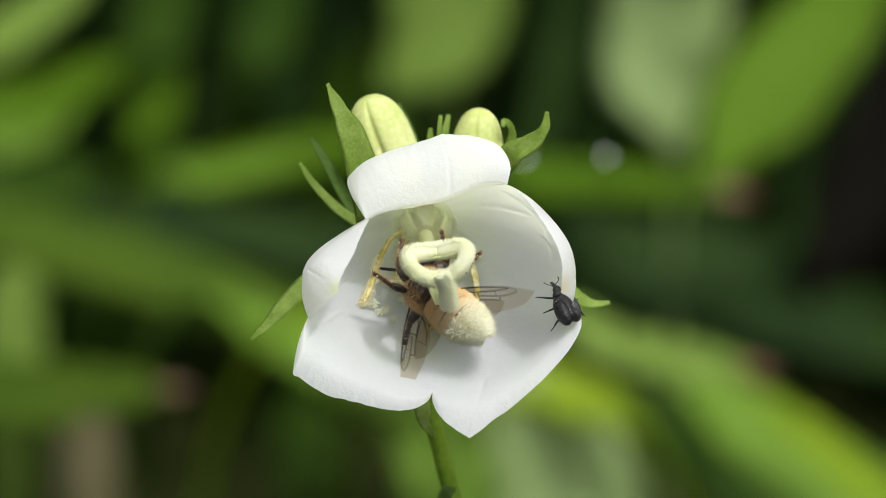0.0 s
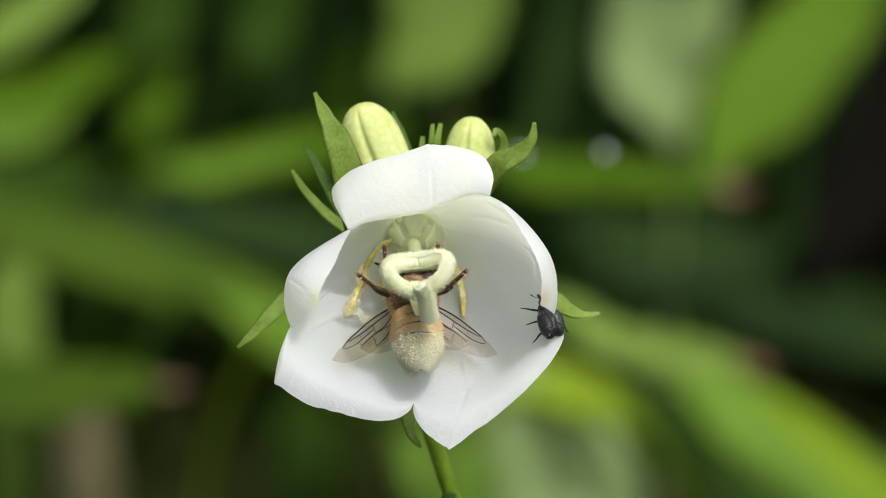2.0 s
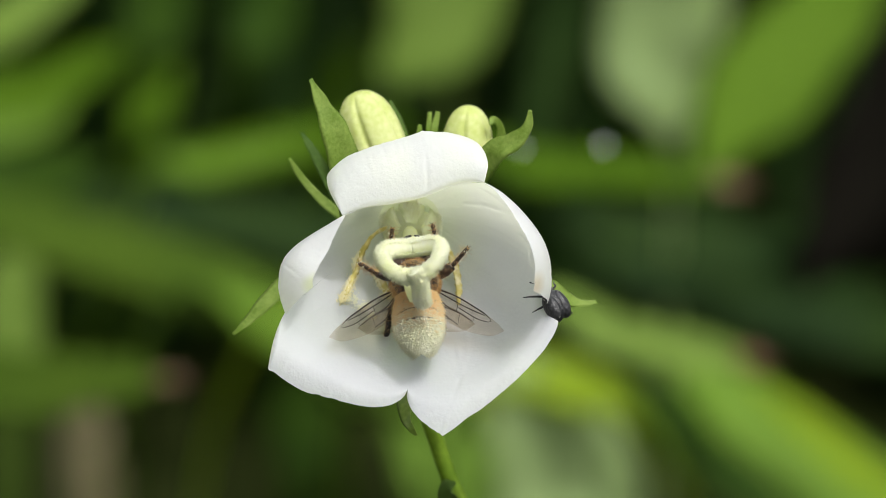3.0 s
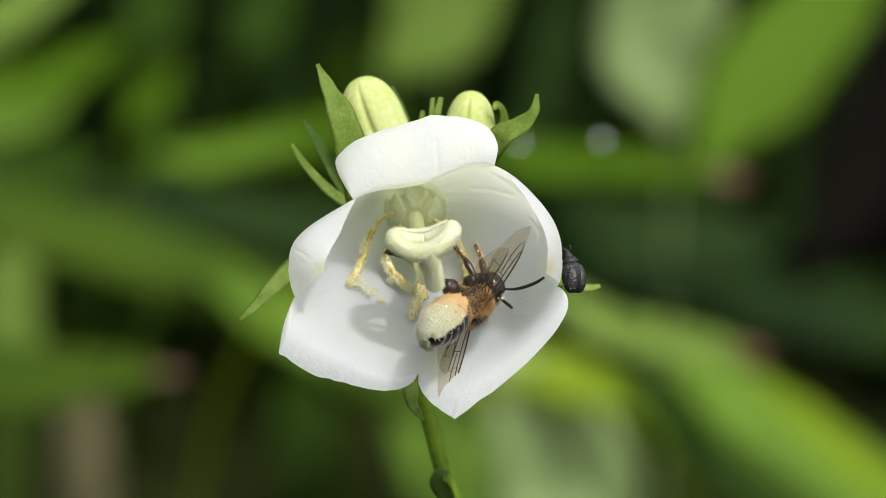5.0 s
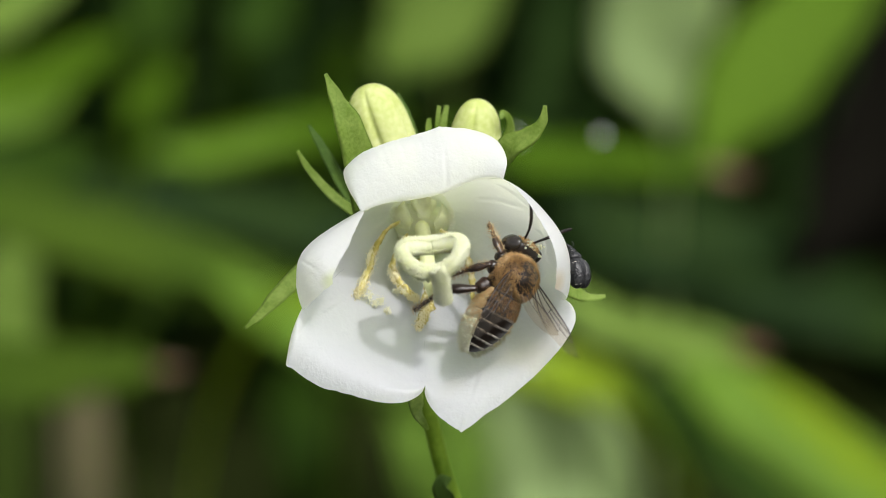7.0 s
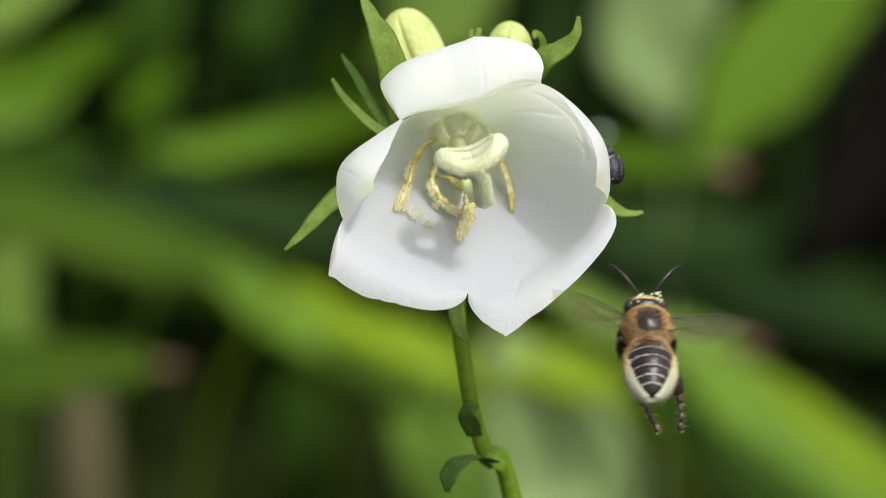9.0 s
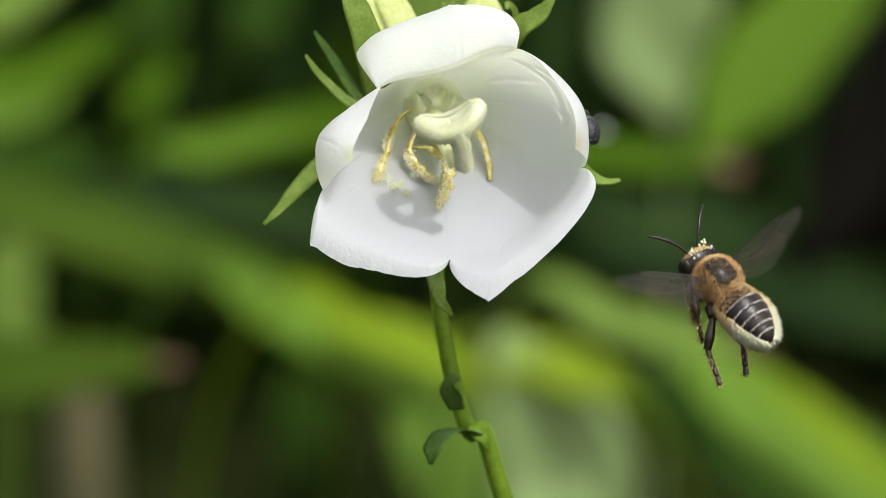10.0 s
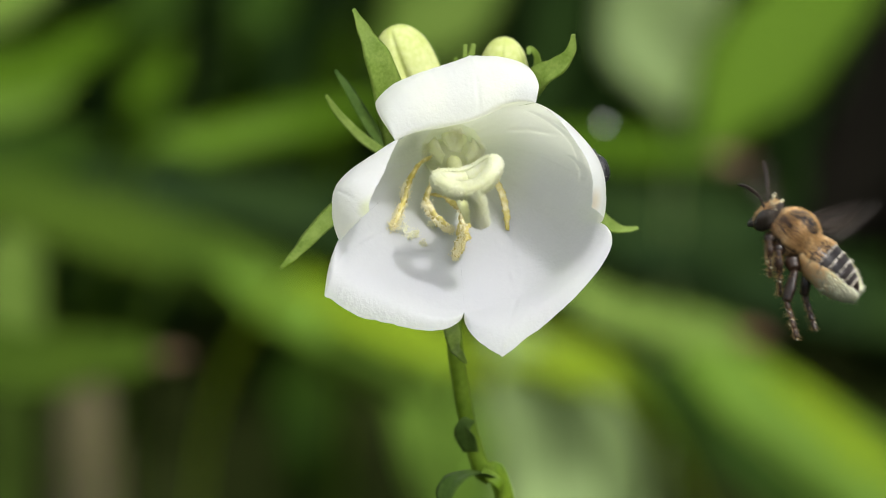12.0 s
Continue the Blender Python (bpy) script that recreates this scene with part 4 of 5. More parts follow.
def build_bee():
    rng = random.Random(11)
    thing = root("leafcutter_bee", "furry tawny and black bee dusted with pale pollen", "bee")
    bm = bmesh.new()
    ball(bm, (0, 0, 0), (2.6, 2.6, 2.45), 24, 16, 0.05, 2)
    thorax = bee_part("thorax", bm, M_HORN, thing)
    bm = bmesh.new()
    for _ in range(17000):
        d = Vector((rng.gauss(0, 1), rng.gauss(0, 1), rng.gauss(0, 1))).normalized()
        if d.z < -0.15 and rng.random() < 0.75:
            continue
        if d.z > 0.7 and abs(d.x) < 0.48 and rng.random() < 0.88:
            continue
        p = Vector((d.x * 2.55, d.y * 2.55, d.z * 2.4))
        lay = (d + Vector((rng.uniform(-0.5, 0.5), -0.75 + rng.uniform(-0.4, 0.4), rng.uniform(-0.3, 0.3)))).normalized()
        spike(bm, p, p + lay * rng.uniform(0.3, 0.62), 0.022)
    bee_part("thorax_fur", bm, M_FUR, thorax, "dense tawny fur")
    # head
    bm = bmesh.new()
    ball(bm, (0, 3.25, -0.5), (2.15, 1.15, 1.85), 24, 16, 0.05, 2)
    ball(bm, (0, 3.9, -1.7), (0.9, 0.6, 0.7), 14, 10, 0.1, 2)
    head = bee_part("head", bm, M_HORN, thing)
    for s in (1, -1):
        bm = bmesh.new()
        ball(bm, (s * 1.75, 3.35, -0.35), (0.6, 0.95, 1.45), 18, 14)
        bee_part("eye", bm, M_EYE, head, "large dark compound eye")
        bm = bmesh.new()
        tube(bm, [(s * 0.5, 4.1, 0.1), (s * 0.9, 4.7, 0.7), (s * 1.3, 5.2, 1.2)], [0.16, 0.13, 0.14], 8, 8)
        tube(bm, [(s * 1.3, 5.2, 1.2), (s * 2.0, 6.0, 1.7), (s * 3.0, 7.0, 2.1), (s * 3.8, 7.6, 2.2)], [0.15, 0.19, 0.19, 0.17, 0.12], 22, 8)
        bee_part("antenna", bm, M_HORN, head, "black elbowed antenna")
        bm = bmesh.new()
        tube(bm, [(s * 0.9, 4.0, -1.9), (s * 0.7, 4.4, -2.4), (s * 0.15, 4.6, -2.6)], [0.35, 0.3, 0.1], 8, 8, 0.6)
        bee_part("mandible", bm, M_HORN, head)
    bm = bmesh.new()
    for _ in range(2200):
        d = Vector((rng.gauss(0, 1), abs(rng.gauss(0, 1)) + 0.1, rng.gauss(0, 1))).normalized()
        p = Vector((d.x * 1.9, 3.25 + d.y * 1.1, -0.5 + d.z * 1.75))
        if abs(d.x) > 0.85:
            continue
        spike(bm, p, p + (d + Vector((0, 0.2, 0.3))).normalized() * rng.uniform(0.25, 0.5), 0.028)
    bee_part("head_fur", bm, M_FUR, head)
    bm = bmesh.new()
    for _ in range(26):
        p = Vector((rng.uniform(-1.6, 1.6), rng.uniform(3.0, 4.4), 0.9 + rng.uniform(-0.2, 0.5)))
        grain(bm, p, rng.uniform(0.1, 0.2))
    bee_part("pollen_dust", bm, M_POLLEN, head, "white pollen grains")
    # abdomen with overlapping plates
    ys, rx, rz, drop = [], [], [], []
    for k in range(61):
        y = -1.7 - 7.3 * k / 60
        w, h, c = belly_size(y)
        step = 1 + 0.05 * (1 - ((k / 10) % 1))
        ys.append(y), rx.append(w * step), rz.append(h * step), drop.append(c)
    bm = bmesh.new()
    lathe(bm, ys, rx, rz, drop)
    abdomen = bee_part("abdomen", bm, M_HORN, thing, "glossy black abdomen")
    for y in (-4.0, -5.1, -6.2, -7.2, -8.0):
        bm = bmesh.new()
        for _ in range(170):
            a = radians(rng.gauss(90, 42))
            yy = y + rng.uniform(-0.06, 0.06)
            w, h, c = belly_size(yy)
            p = Vector((w * 1.03 * math.cos(a), yy, c + h * 1.03 * math.sin(a)))
            spike(bm, p, p + Vector((math.cos(a) * 0.08, -0.26, math.sin(a) * 0.08)), 0.024)
        bee_part("hair_band", bm, M_BAND, abdomen, "pale hair band")
    bm = bmesh.new()
    for _ in range(1300):
        y = -1.9 - 1.9 * rng.random() ** 1.8
        a = radians(rng.uniform(0, 180))
        w, h, c = belly_size(y)
        p = Vector((w * math.cos(a), y, c + h * math.sin(a)))
        spike(bm, p, p + Vector((math.cos(a) * 0.3 + rng.gauss(0, 0.1), -0.4, math.sin(a) * 0.4)), 0.028)
    bee_part("belly_fur", bm, M_FUR, abdomen, "short brown fur")
    brush, dust = bmesh.new(), bmesh.new()
    for _ in range(30000):
        y = rng.uniform(-8.9, -1.9)
        side = 30 if y < -5.0 else 30 - 9 * (y + 5.0)
        a = radians(270 + rng.uniform(-1, 1) * (84 + side))
        # gaps between the plates show as thin dark lines
        if min(abs(y - e - 0.1 * math.sin(3 * a)) for e in (-3.1, -4.3, -5.5)) < 0.11:
            continue
        w, h, c = belly_size(y)
        p = Vector((w * 0.98 * math.cos(a), y, c + h * 0.98 * math.sin(a)))
        out = Vector((math.cos(a) * 0.8, -0.55, math.sin(a))).normalized()
        tip = p + (out + Vector((rng.gauss(0, 0.28), rng.gauss(0, 0.28), rng.gauss(0, 0.28)))) * rng.uniform(0.3, 0.65) * (1.2 if y < -5.5 else 1.0)
        spike(dust if y < -5.3 + rng.gauss(0, 0.9) else brush, p, tip, 0.065)
    for _ in range(420):
        y = rng.uniform(-9.0, -5.4)
        a = radians(rng.uniform(158, 382))
        w, h, c = belly_size(y)
        k = rng.uniform(0.3, 0.6)
        p = Vector(((w + k) * math.cos(a), y - 0.2, c + (h + k) * math.sin(a)))
        grain(dust, p, rng.uniform(0.05, 0.15))
    bee_part("scopa", brush, M_SCOPA, abdomen, "amber pollen brush under the belly")
    bee_part("pollen_load", dust, M_POLLEN, abdomen, "cream pollen packed in the brush")
    # wings
    wings = {}
    for s in (1, -1):
        w = bee_part("wing", wing_sheet(9.8, 3.2, s), M_WING, thing, "clear brownish veined wing", pose(*(v * MM * GROW for v in WING_ROOT[s])), thick=0.02)
        bee_part("vein", wing_veins(9.8, 3.2, s, FORE_VEINS), M_LEG, w, "dark wing veins")
        h = bee_part("hind_wing", wing_sheet(6.6, 3.0, s), M_WING, w, "", pose(0, -0.0018, -0.0001, 0, 0, s * 6), thick=0.02)
        wings[s] = w
        bee_part("hind_vein", wing_veins(6.6, 3.0, s, HIND_VEINS), M_LEG, w, "", pose(0, -0.0018, -0.0001, 0, 0, s * 6))
    # legs
    legs = {}
    for (s, k), at in LEG_ROOT.items():
        sizes = [(2.0, 1.9, 2.1, 1.1), (2.3, 2.4, 2.7, 1.15), (2.5, 3.5, 3.9, 1.45)][k]
        bm, p = leg_mesh(s, *sizes, droop=k == 2)
        leg = bee_part("leg", bm, M_LEG, thing, "dark brown hairy jointed leg", pose(*(v * MM * GROW for v in at)))
        bm = bmesh.new()
        for _ in range(900):
            q = (p[1].lerp(p[2], rng.random()) if rng.random() < 0.6 else p[2].lerp(p[3], rng.random()))
            spike(bm, q, q + Vector((rng.gauss(0, 0.38), rng.gauss(0, 0.38), -0.3)), 0.025)
        bee_part("leg_hair", bm, M_FUR, leg, "short tawny hair")
        bm = bmesh.new()
        for _ in range(14):
            q = p[2].lerp(p[3], rng.uniform(0.2, 1.05))
            grain(bm, q + Vector((rng.gauss(0, 0.15), rng.gauss(0, 0.15), 0)), rng.uniform(0.06, 0.13))
        bee_part("pollen_dust", bm, M_POLLEN, leg)
        legs[s, k] = leg
    abdomen.scale = (0.95, 1.03, 0.92)
    return thing, wings, legs, abdomen


def build_beetle():
    rng = random.Random(4)
    thing = root("small_beetle", "small round black beetle with pitted wing cases", "beetle")
    bm = bmesh.new()
    ball(bm, (0, -0.2, 0), (1.4, 1.8, 1.1), 20, 14, 0.06, 3)
    part("body", bm, M_SHELL, thing)
    for s in (1, -1):
        bm = bmesh.new()
        vs = ball(bm, (s * 0.62, -0.45, 0.18), (0.85, 1.75, 1.1), 18, 14, 0.06, 5)
        case = part("wing_case", bm, M_SHELL, thing, "pitted black wing case")
        bm = bmesh.new()
        for _ in range(150):
            a, b = rng.uniform(0.2, 1.5), rng.uniform(-1.7, 0.9)
            q = Vector((s * (0.55 + 0.62 * math.cos(a)), b, 0.2 + 0.88 * math.sin(a) * math.cos(min(1.2, abs(b + 0.45) / 1.65)))) * 1.03
            grain(bm, q, rng.uniform(0.03, 0.06))
        part("pale_scale", bm, M_BAND, case)
    bm = bmesh.new()
    ball(bm, (0, 1.5, -0.05), (0.85, 0.6, 0.7), 16, 12, 0.05, 3)
    part("thorax_shield", bm, M_SHELL, thing)
    bm = bmesh.new()
    ball(bm, (0, 2.1, -0.25), (0.5, 0.45, 0.45), 14, 10)
    tube(bm, [(0, 2.3, -0.3), (0, 2.8, -0.6), (0, 3.1, -1.0)], [0.28, 0.2, 0.16], 8, 8)
    head = part("head", bm, M_SHELL, thing)
    for s in (1, -1):
        bm = bmesh.new()
        tube(bm, [(s * 0.15, 2.7, -0.5), (s * 0.7, 3.0, -0.4), (s * 0.9, 3.4, -0.7)], [0.05, 0.04, 0.08], 10, 6)
        part("antenna", bm, M_SHELL, head)
        for y, o in ((1.3, 0.9), (0.2, 0.1), (-0.9, -0.9)):
            bm = bmesh.new()
            tube(bm, [(s * 0.5, y, -0.6), (s * 1.5, y + o * 0.4, -0.3), (s * 1.9, y + o * 0.8, -0.9), (s * 2.3, y + o * 1.1, -1.3)], [0.13, 0.13, 0.08, 0.05], 16, 6)
            part("leg", bm, M_SHELL, thing)
    return thing

build_ground()
build_backdrop()
for spot in ((31.6, 414, 17.9), (15.4, 414, 17.6)):
    spot_stalk(spot)
build_undergrowth()
FLOWER, STIGMA, STALK = build_flower()
BEE, WINGS, LEGS, ABDOMEN = build_bee()
BEETLE = build_beetle()


def motions():
    walk(FLOWER, [
        (0.0, VIEW @ pose(-0.00045, -0.00003, -0.00323, 1.65, 0.94, -0.33)),
        (0.5, VIEW @ pose(-0.00103, -0.00050, -0.00352, 1.41, 0.90, -1.30)),
        (1.0, VIEW @ pose(-0.00104, -0.00061, -0.00466, 1.84, 0.79, -0.01)),
        (1.5, VIEW @ pose(-0.00099, -0.00017, -0.00471, 1.67, 0.27, -0.24)),
        (2.0, VIEW @ pose(-0.00228, -0.00049, -0.00487, 2.09, 1.52, -2.78)),
        (2.5, VIEW @ pose(-0.00016, -0.00034, -0.00486, 2.37, -0.24, 1.93)),
        (3.0, VIEW @ pose(-0.00279, -0.00051, -0.00403, 1.55, 1.70, -3.52)),
        (3.2, VIEW @ pose(-0.00143, -0.00115, -0.00398, 2.35, 0.60, -0.69)),
        (5.0, VIEW @ pose(-0.00149, -0.00003, -0.00282, 1.03, 1.41, -1.55)),
        (5.5, VIEW @ pose(-0.00041, -0.00068, -0.00349, 1.91, 1.11, -0.25)),
        (6.0, VIEW @ pose(-0.00053, -0.00064, -0.00371, 1.69, 1.53, -0.46)),
        (6.5, VIEW @ pose(-0.00087, -0.00010, -0.00415, 1.78, 1.76, -1.26)),
        (7.0, VIEW @ pose(-0.00048, -0.00054, -0.00475, 2.34, 1.87, -0.74)),
        (7.2, VIEW @ pose(-0.00045, -0.00058, -0.00488, 2.70, 2.49, -0.89)),
        (8.8, VIEW @ pose(0.00396, 0.00053, 0.00413, -0.90, 0.30, -0.23)),
        (9.0, VIEW @ pose(0.00393, 0.00039, 0.00540, -1.59, 0.24, -0.40)),
        (9.5, VIEW @ pose(0.00320, 0.00146, 0.00791, -2.51, -0.50, 0.43)),
        (10.0, VIEW @ pose(0.00152, 0.00114, 0.00886, -3.06, -1.13, 0.66)),
        (10.5, VIEW @ pose(0.00015, 0.00090, 0.00784, -2.52, -0.89, 0.63)),
        (11.0, VIEW @ pose(-0.00011, 0.00102, 0.00620, -2.13, -0.99, 0.73)),
        (11.5, VIEW @ pose(0.00133, 0.00091, 0.00379, -1.24, -0.35, 0.40)),
        (12.0, VIEW @ pose(0.00317, 0.00005, 0.00209, -0.75, -0.00, -0.05)),
    ])
    # the lobes of the stigma sway as the bee leaves
    at = STIGMA.matrix_basis.translation
    walk(STIGMA, [(t, pose(*at, tip, roll, 0)) for t, tip, roll in
                  ((0.0, 32, -8), (3.2, 34, -8), (5.0, 10, -10), (5.5, 20, -8), (7.2, 30, -8), (8.8, 12, -16), (12.0, 12, -16))])
    # the stem leans as the weight comes off it
    at = STALK.matrix_basis.translation
    walk(STALK, [(t, pose(*at, 0, lean, 0)) for t, lean in
                 ((0.0, -7), (0.5, -8), (1.0, -8), (1.5, -9), (2.0, -11), (2.5, -6), (3.0, -12), (3.2, -11), (5.0, -8), (6.0, -8), (6.5, -9), (7.2, -7), (8.8, -2), (12.0, -2))])
    walk(BEE, [
        (0, VIEW @ pose(-0.00153, 0.00250, -0.00464, 138.01, 14.08, -167.11)),
        (0.5, VIEW @ pose(-0.00214, 0.00250, -0.00595, 137.61, 4.39, -176.09)),
        (1, VIEW @ pose(-0.00180, 0.00250, -0.00579, 138.06, 9.50, -171.45)),
        (1.5, VIEW @ pose(-0.00248, 0.00250, -0.00586, 132.55, 2.84, -177.89)),
        (2, VIEW @ pose(-0.00321, 0.00250, -0.00611, 132.55, 2.84, -177.89)),
        (2.5, VIEW @ pose(-0.00146, 0.00250, -0.00643, 132.67, 5.64, -175.79)),
        (3, VIEW @ pose(-0.00283, 0.00250, -0.00496, 132.55, 2.84, -177.89)),
        (3.2, VIEW @ pose(-0.00084, 0.00250, -0.00503, 132.52, 1.42, -178.94)),
        (4.8, VIEW @ pose(0.00384, -0.00100, -0.00835, 159.40, 29.75, 120.96)),
        (5, VIEW @ pose(0.00335, -0.00100, -0.00803, 154.27, 28.44, 119.43)),
        (5.5, VIEW @ pose(0.00465, -0.00100, -0.00768, 152.23, 25.84, 116.72)),
        (6, VIEW @ pose(0.00669, -0.00250, -0.00687, 153.52, 29.40, 109.95)),
        (6.5, VIEW @ pose(0.00698, -0.00200, -0.00413, 111.29, 35.90, 66.08)),
        (7, VIEW @ pose(0.00851, -0.00300, -0.00548, 90.83, 25.23, 46.94)),
        (7.2, VIEW @ pose(0.00855, -0.00400, -0.00431, 72.16, 24.39, 15.20)),
        (8.8, VIEW @ pose(0.01845, -0.01013, -0.01167, 43.74, 4.09, -0.15)),
        (9, VIEW @ pose(0.02308, -0.00913, -0.01147, 43.65, 0.85, 3.06)),
        (9.5, VIEW @ pose(0.02972, -0.00600, -0.01029, 56.07, -14.56, 12.14)),
        (10, VIEW @ pose(0.03108, -0.00400, -0.00632, 47.66, -26.66, 26.91)),
        (10.5, VIEW @ pose(0.02472, -0.00400, -0.00067, 46.80, -18.96, 46.47)),
        (11, VIEW @ pose(0.03070, -0.00400, 0.00535, 43.81, -35.85, 53.72)),
        (11.5, VIEW @ pose(0.03271, -0.00400, 0.00283, 23.28, -24.19, 76.92)),
        (12, VIEW @ pose(0.03945, -0.00400, -0.00182, 42.89, -19.67, 65.14)),
    ])
    walk(BEETLE, [
        (0.0, VIEW @ pose(0.01367, -0.00050, -0.00640, 76.27, -20.63, 20.71)),
        (0.5, VIEW @ pose(0.01356, -0.00050, -0.00788, 73.82, -26.76, 21.48)),
        (1.0, VIEW @ pose(0.01352, -0.00050, -0.00823, 74.65, -24.28, 21.16)),
        (1.5, VIEW @ pose(0.01341, -0.00051, -0.00810, 74.63, -24.27, 21.16)),
        (2.0, VIEW @ pose(0.01205, -0.00052, -0.00836, 77.99, -15.34, 20.09)),
        (2.5, VIEW @ pose(0.01430, -0.00053, -0.00772, 70.82, -24.82, 28.04)),
        (3.0, VIEW @ pose(0.01272, 0.00046, -0.00722, 68.13, -22.54, 34.56)),
        (3.2, VIEW @ pose(0.01324, 0.00046, -0.00684, 73.77, -10.85, 37.96)),
        (5.0, VIEW @ pose(0.01511, 0.00595, -0.00467, 81.73, 0.84, 48.94)),
        (5.5, VIEW @ pose(0.01599, 0.00695, -0.00414, 81.79, 1.44, 52.92)),
        (6.0, VIEW @ pose(0.01609, 0.00695, -0.00417, 81.77, 1.47, 52.91)),
        (6.5, VIEW @ pose(0.01549, 0.00694, -0.00458, 79.53, -0.21, 53.08)),
        (7.0, VIEW @ pose(0.01578, 0.00694, -0.00468, 79.52, -0.19, 53.07)),
        (7.2, VIEW @ pose(0.01571, 0.00694, -0.00465, 77.31, -1.86, 53.25)),
        (8.8, VIEW @ pose(0.02005, 0.01103, 0.00565, 79.70, 2.16, 65.58)),
        (9.0, VIEW @ pose(0.01973, 0.01104, 0.00691, 79.70, 2.17, 65.58)),
        (9.5, VIEW @ pose(0.01884, 0.01208, 0.00974, 77.24, 1.64, 68.35)),
        (10.0, VIEW @ pose(0.01696, 0.01210, 0.01103, 74.76, 1.39, 71.19)),
        (10.5, VIEW @ pose(0.01523, 0.01261, 0.01044, 72.26, 0.58, 71.47)),
        (11.0, VIEW @ pose(0.01464, 0.01260, 0.00913, 69.83, 0.76, 74.35)),
        (11.5, VIEW @ pose(0.01608, 0.01310, 0.00738, 67.45, 1.21, 77.18)),
        (12.0, VIEW @ pose(0.01777, 0.01309, 0.00583, 67.43, 1.26, 77.19)),
    ])
    # the parts of the bee on the flower, before it takes off: (seconds, turns)
    bend = ((0, -11.4, -28.6), (0.5, -15.9, -5), (1, -15.8, -18.7), (1.5, -14.9, -2.3), (2, -14.9, -2.3), (2.5, -14.1, -4.8), (3, -17.4, -1.2), (3.2, -17.5, -1.2), (4.8, -20.7, -17.2), (5, -18, -16.7), (5.5, -14.7, -12.5), (6, -10.2, 8.5), (6.5, 14.8, 11.1), (7, 22.8, 5.7), (7.2, 15.2, 0.1), (8.8, 0, 0), (12, 0, 0))
    fold = {1: ((0, 0, -34.1, -63), (0.5, -25, -15.8, -44.5), (1, -10, -23, -55.8), (1.5, -20, -12.1, -47.7), (2, -25, -8.3, -40.9), (2.5, -25, -8.1, -37.8), (3, -25, -5.4, -36.7), (3.2, -25, -5.6, -38.5), (4.1, 6.5, -23.8, -42.7), (5, 45, -36.4, -58.5), (5.25, 1.1, -38.5, -66.9), (5.5, -45, -44.6, -71.2), (6, 0, -29.9, -66.2), (6.5, 0, -37.8, -60), (7, 0, -33.1, -53.6)),
            -1: ((0, -40, -2.4, 23.1), (0.5, -35, 5.7, 40.7), (1, -35, 1, 41.8), (1.5, -25, 8.9, 48), (2, -25, 7, 44.7), (2.5, -25, 7.2, 48.2), (3, -30, 4.1, 40.5), (3.2, -30, 4, 38.7), (4.1, 2.2, -20.4, 7.2), (5, 45, -20.2, -35), (5.5, 45, -17.9, -45.5), (6, 0, -35.1, 29.7), (6.5, 0, 1.8, 69.3), (7, 0, 1.5, 73.3))}
    fly = ((7.2, 10, 20, 0, 30), (8.8, -5, 1, -11, -21), (9.5, -36, 2, -47, -68), (10, 19, 8, -11, -32), (10.5, 14, 50, -35, -128), (11, 33, 21, -28, -22), (11.5, -3, 5, 0, -82), (12, -8, 32, 9, -91))
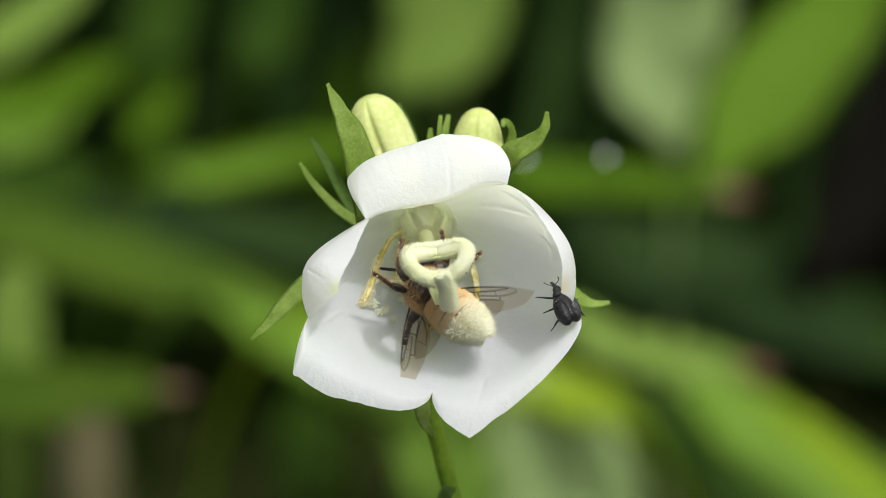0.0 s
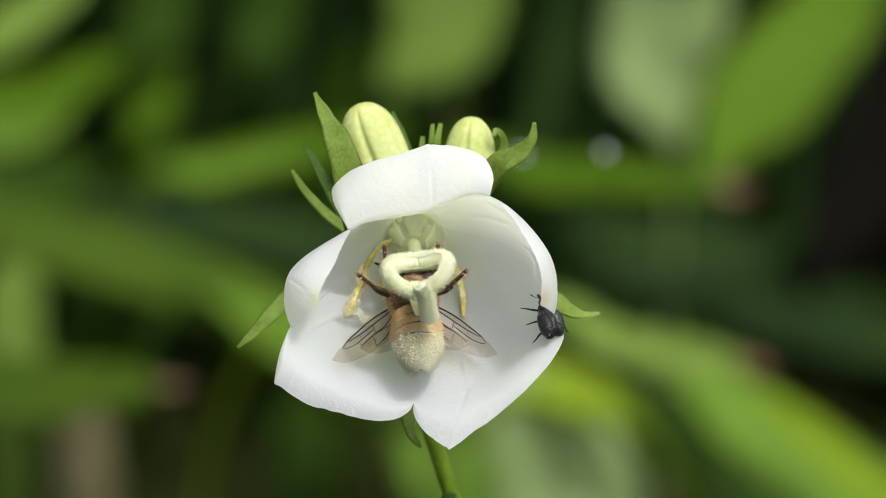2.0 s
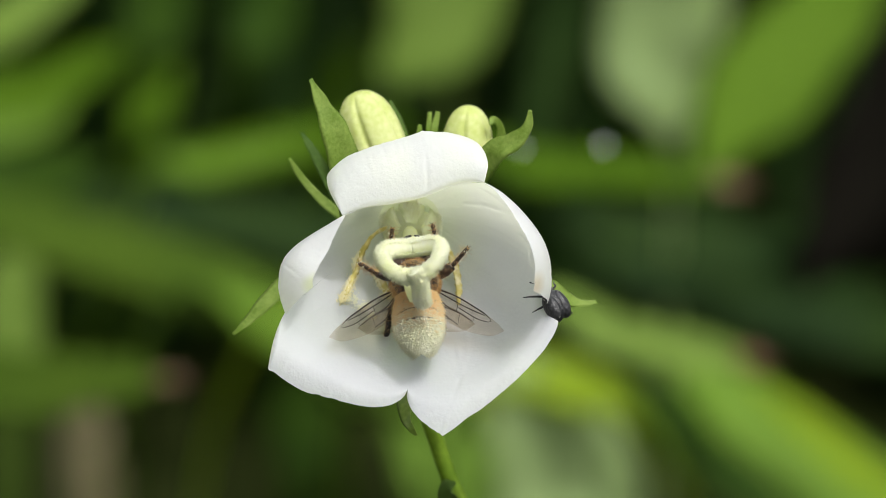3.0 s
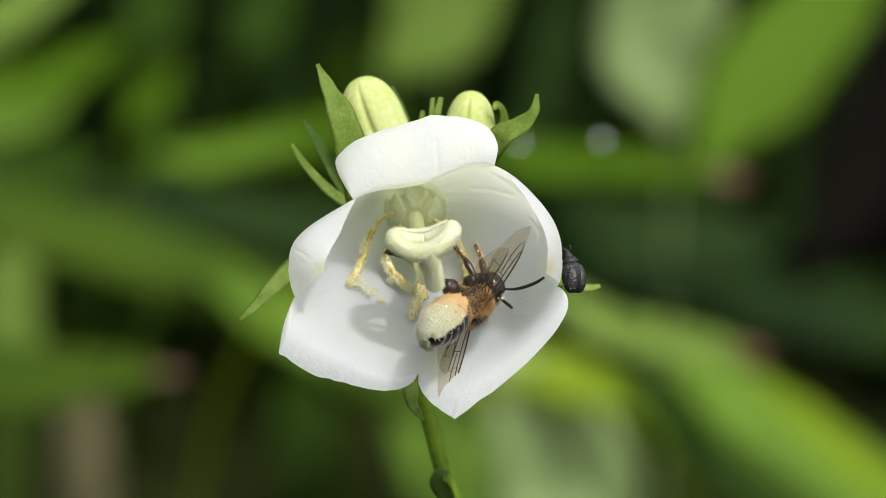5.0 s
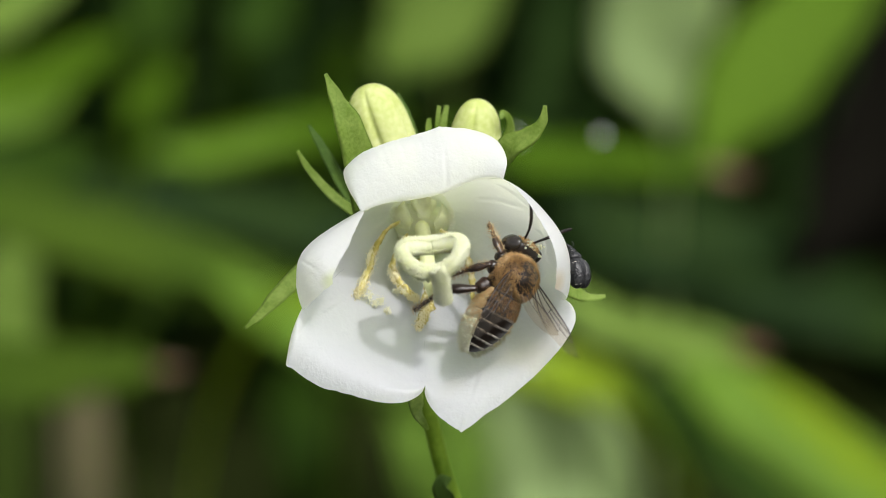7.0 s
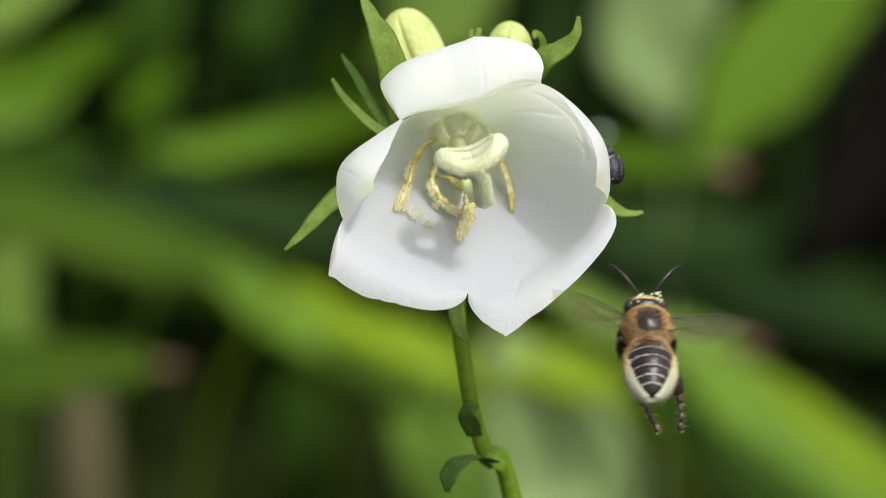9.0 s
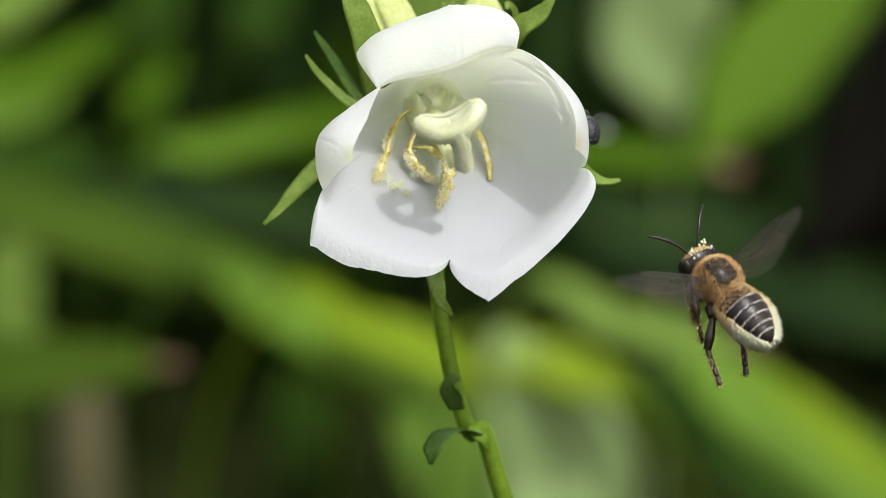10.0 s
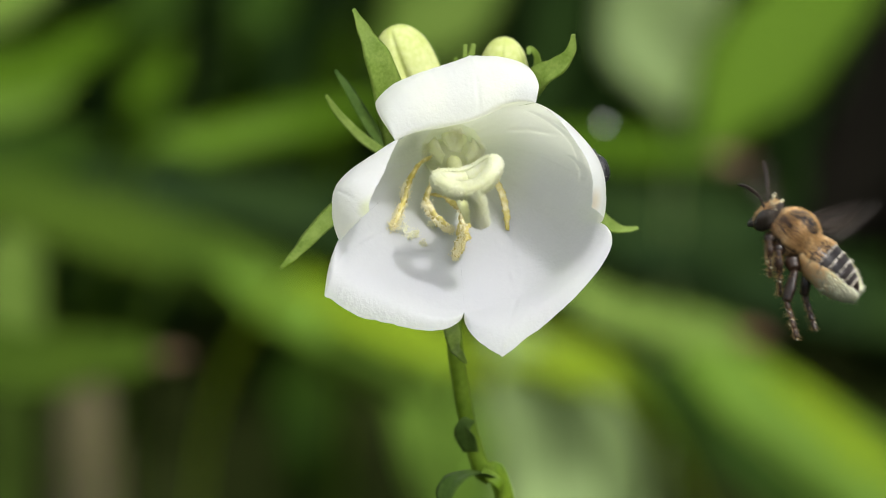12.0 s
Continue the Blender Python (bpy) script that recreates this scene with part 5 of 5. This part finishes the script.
    grip = {
        (-1, 2): ((0, -166, 31, -176), (0.5, -169, 33, 124), (1, -176, 43, 124), (1.5, -167, 30, -179), (2, -166, 27, 144), (2.5, -172, 39, 131), (3, -167, 30, -178), (4, -38, 67, -30), (5, -25, -9, 9), (5.5, -48, -20, 24), (6, -36, -10, 14), (6.5, -20, 19, 0), (7, -32, 22, -1), (7.2, -52, 25, -1), (8.8, -49, -25, 27), (9.5, -37, 12, 5), (10, -44, 23, 0), (10.5, -44, 10, 7), (11, -41, 14, 5), (11.5, -23, 19, 0), (12, -37, 19, 1)),
        (-1, 1): ((0, -2, 38, -1), (0.5, -3, 35, 0), (1, 1, 25, -1), (1.5, 13, 37, -3), (2, 1, 35, -1), (2.5, 7, 26, -3), (3, 13, 37, -3), (5, 21, -20, -13), (5.5, 17, -28, -11), (6, 3, -22, -1), (6.5, -17, -2, 9), (7, -18, 7, 8), (7.2, -22, 28, 6), (8.8, 3, -36, -2), (9.5, -22, -14, 13), (10, -32, 14, 13), (10.5, -32, 0, 17), (11, -33, -6, 18), (11.5, -22, -5, 12), (12, -33, 3, 16)),
        (-1, 0): ((0, 37, 9, -18), (0.5, 41, 15, -18), (1, 31, 8, -15), (1.5, 47, 3, -24), (2, 45, 17, -19), (2.5, 37, 8, -18), (3, 47, 3, -24), (5, 32, -6, -18), (5.5, 42, -7, -24), (6, 22, -15, -13), (6.5, 24, 2, -12), (7, 47, 24, -18), (7.2, 40, 46, -7), (8, 26, 9, -13), (8.8, 14, -29, -9), (9.5, 0, -14, 0), (10, -35, 22, 13), (10.5, -31, 17, 12), (11, -27, -20, 18), (11.5, -16, 2, 8), (12, -31, 11, 14)),
        (1, 2): ((0, -165, -33, 147), (0.5, -167, -21, 175), (1, -170, -24, 111), (1.5, -163, -33, 118), (2, -169, -20, 148), (2.5, -168, -27, 90), (3, -163, -33, 118), (4, -140, -62, 123), (5, -27, -81, 35), (5.5, -95, -60, 60), (6, -7, -63, 12), (6.5, -10, -36, 5), (7, 1, -24, 3), (7.2, 11, -7, 3), (8.8, -39, -15, -4), (9.5, -38, 20, -18), (10, -58, 21, -30), (10.5, -57, 24, -31), (11, -47, 28, -27), (11.5, -34, 31, -21), (12, -54, 22, -28)),
        (1, 1): ((0, 13, -40, 3), (0.5, 8, -38, 2), (1, 23, -37, 5), (1.5, 0, -41, 1), (2, 8, -39, 2), (2.5, 20, -40, 4), (3, 0, -41, 1), (5, 27, -75, -9), (5.5, 40, -79, -19), (6, 35, -74, -12), (6.5, 10, -55, 1), (7, 12, -45, 2), (7.2, 16, -18, 6), (8.8, 3, 17, 1), (9.5, -15, 34, -11), (10, -51, 30, -36), (10.5, -53, 26, -37), (11, -45, 37, -34), (11.5, -25, 37, -19), (12, -47, 21, -31)),
        (1, 0): ((0, 61, 1, 34), (0.5, 42, -8, 21), (1, 48, -7, 24), (1.5, 56, -13, 26), (2, 44, -13, 20), (2.5, 48, -13, 22), (3, 56, -13, 26), (5, 61, -62, -5), (5.5, 65, -59, -2), (6, 48, -48, 7), (6.5, 38, -51, 4), (7, 36, -45, 7), (7.2, 41, -23, 16), (8.8, 13, 24, 8), (9.5, 11, 51, 8), (10, -63, 36, -49), (10.5, -60, 29, -45), (11, -37, 30, -27), (11.5, -23, 59, -20), (12, -50, 36, -39)),
    }
    waist = Vector((0, -1.7, -0.3)) * MM * GROW
    rows = []
    for t, curl, yaw in bend:
        turn = pose(0, 0, 0, curl, 0, yaw)
        rows.append((t, Matrix.Translation(waist) @ turn @ Matrix.Translation(-waist)))
    walk(ABDOMEN, rows)
    # wings: held back while it feeds, beating in flight
    for s, wing in WINGS.items():
        at = [v * MM * GROW for v in WING_ROOT[s]]
        rows = [(t, pose(*at, twist, lift, sweep)) for t, twist, lift, sweep in fold[s]]
        # lift and sweep of both in flight, between strokes
        t, k = 7.2, 0
        while t < 12.01:
            here = next(i for i in range(1, len(fly)) if t <= fly[i][0] + 1e-4 or i == len(fly) - 1)
            a, b = fly[here - 1], fly[here]
            f = min(1.0, max(0.0, (t - a[0]) / (b[0] - a[0])))
            v = [x + (y - x) * f for x, y in zip(a, b)][1:]
            lift, back = v[:2] if s > 0 else v[2:]
            beat = 28 * (-1) ** k - 12
            rows.append((t, pose(*at, 0.2 * beat, -s * (lift + beat), -s * back)))
            k += 1
            t = round(7.2 + k / 60, 5)
        walk(wing, rows)
    # legs
    for key, leg in LEGS.items():
        at = [v * MM * GROW for v in LEG_ROOT[key]]
        walk(leg, [(t, pose(*at, *turns)) for t, *turns in grip[key]])



motions()
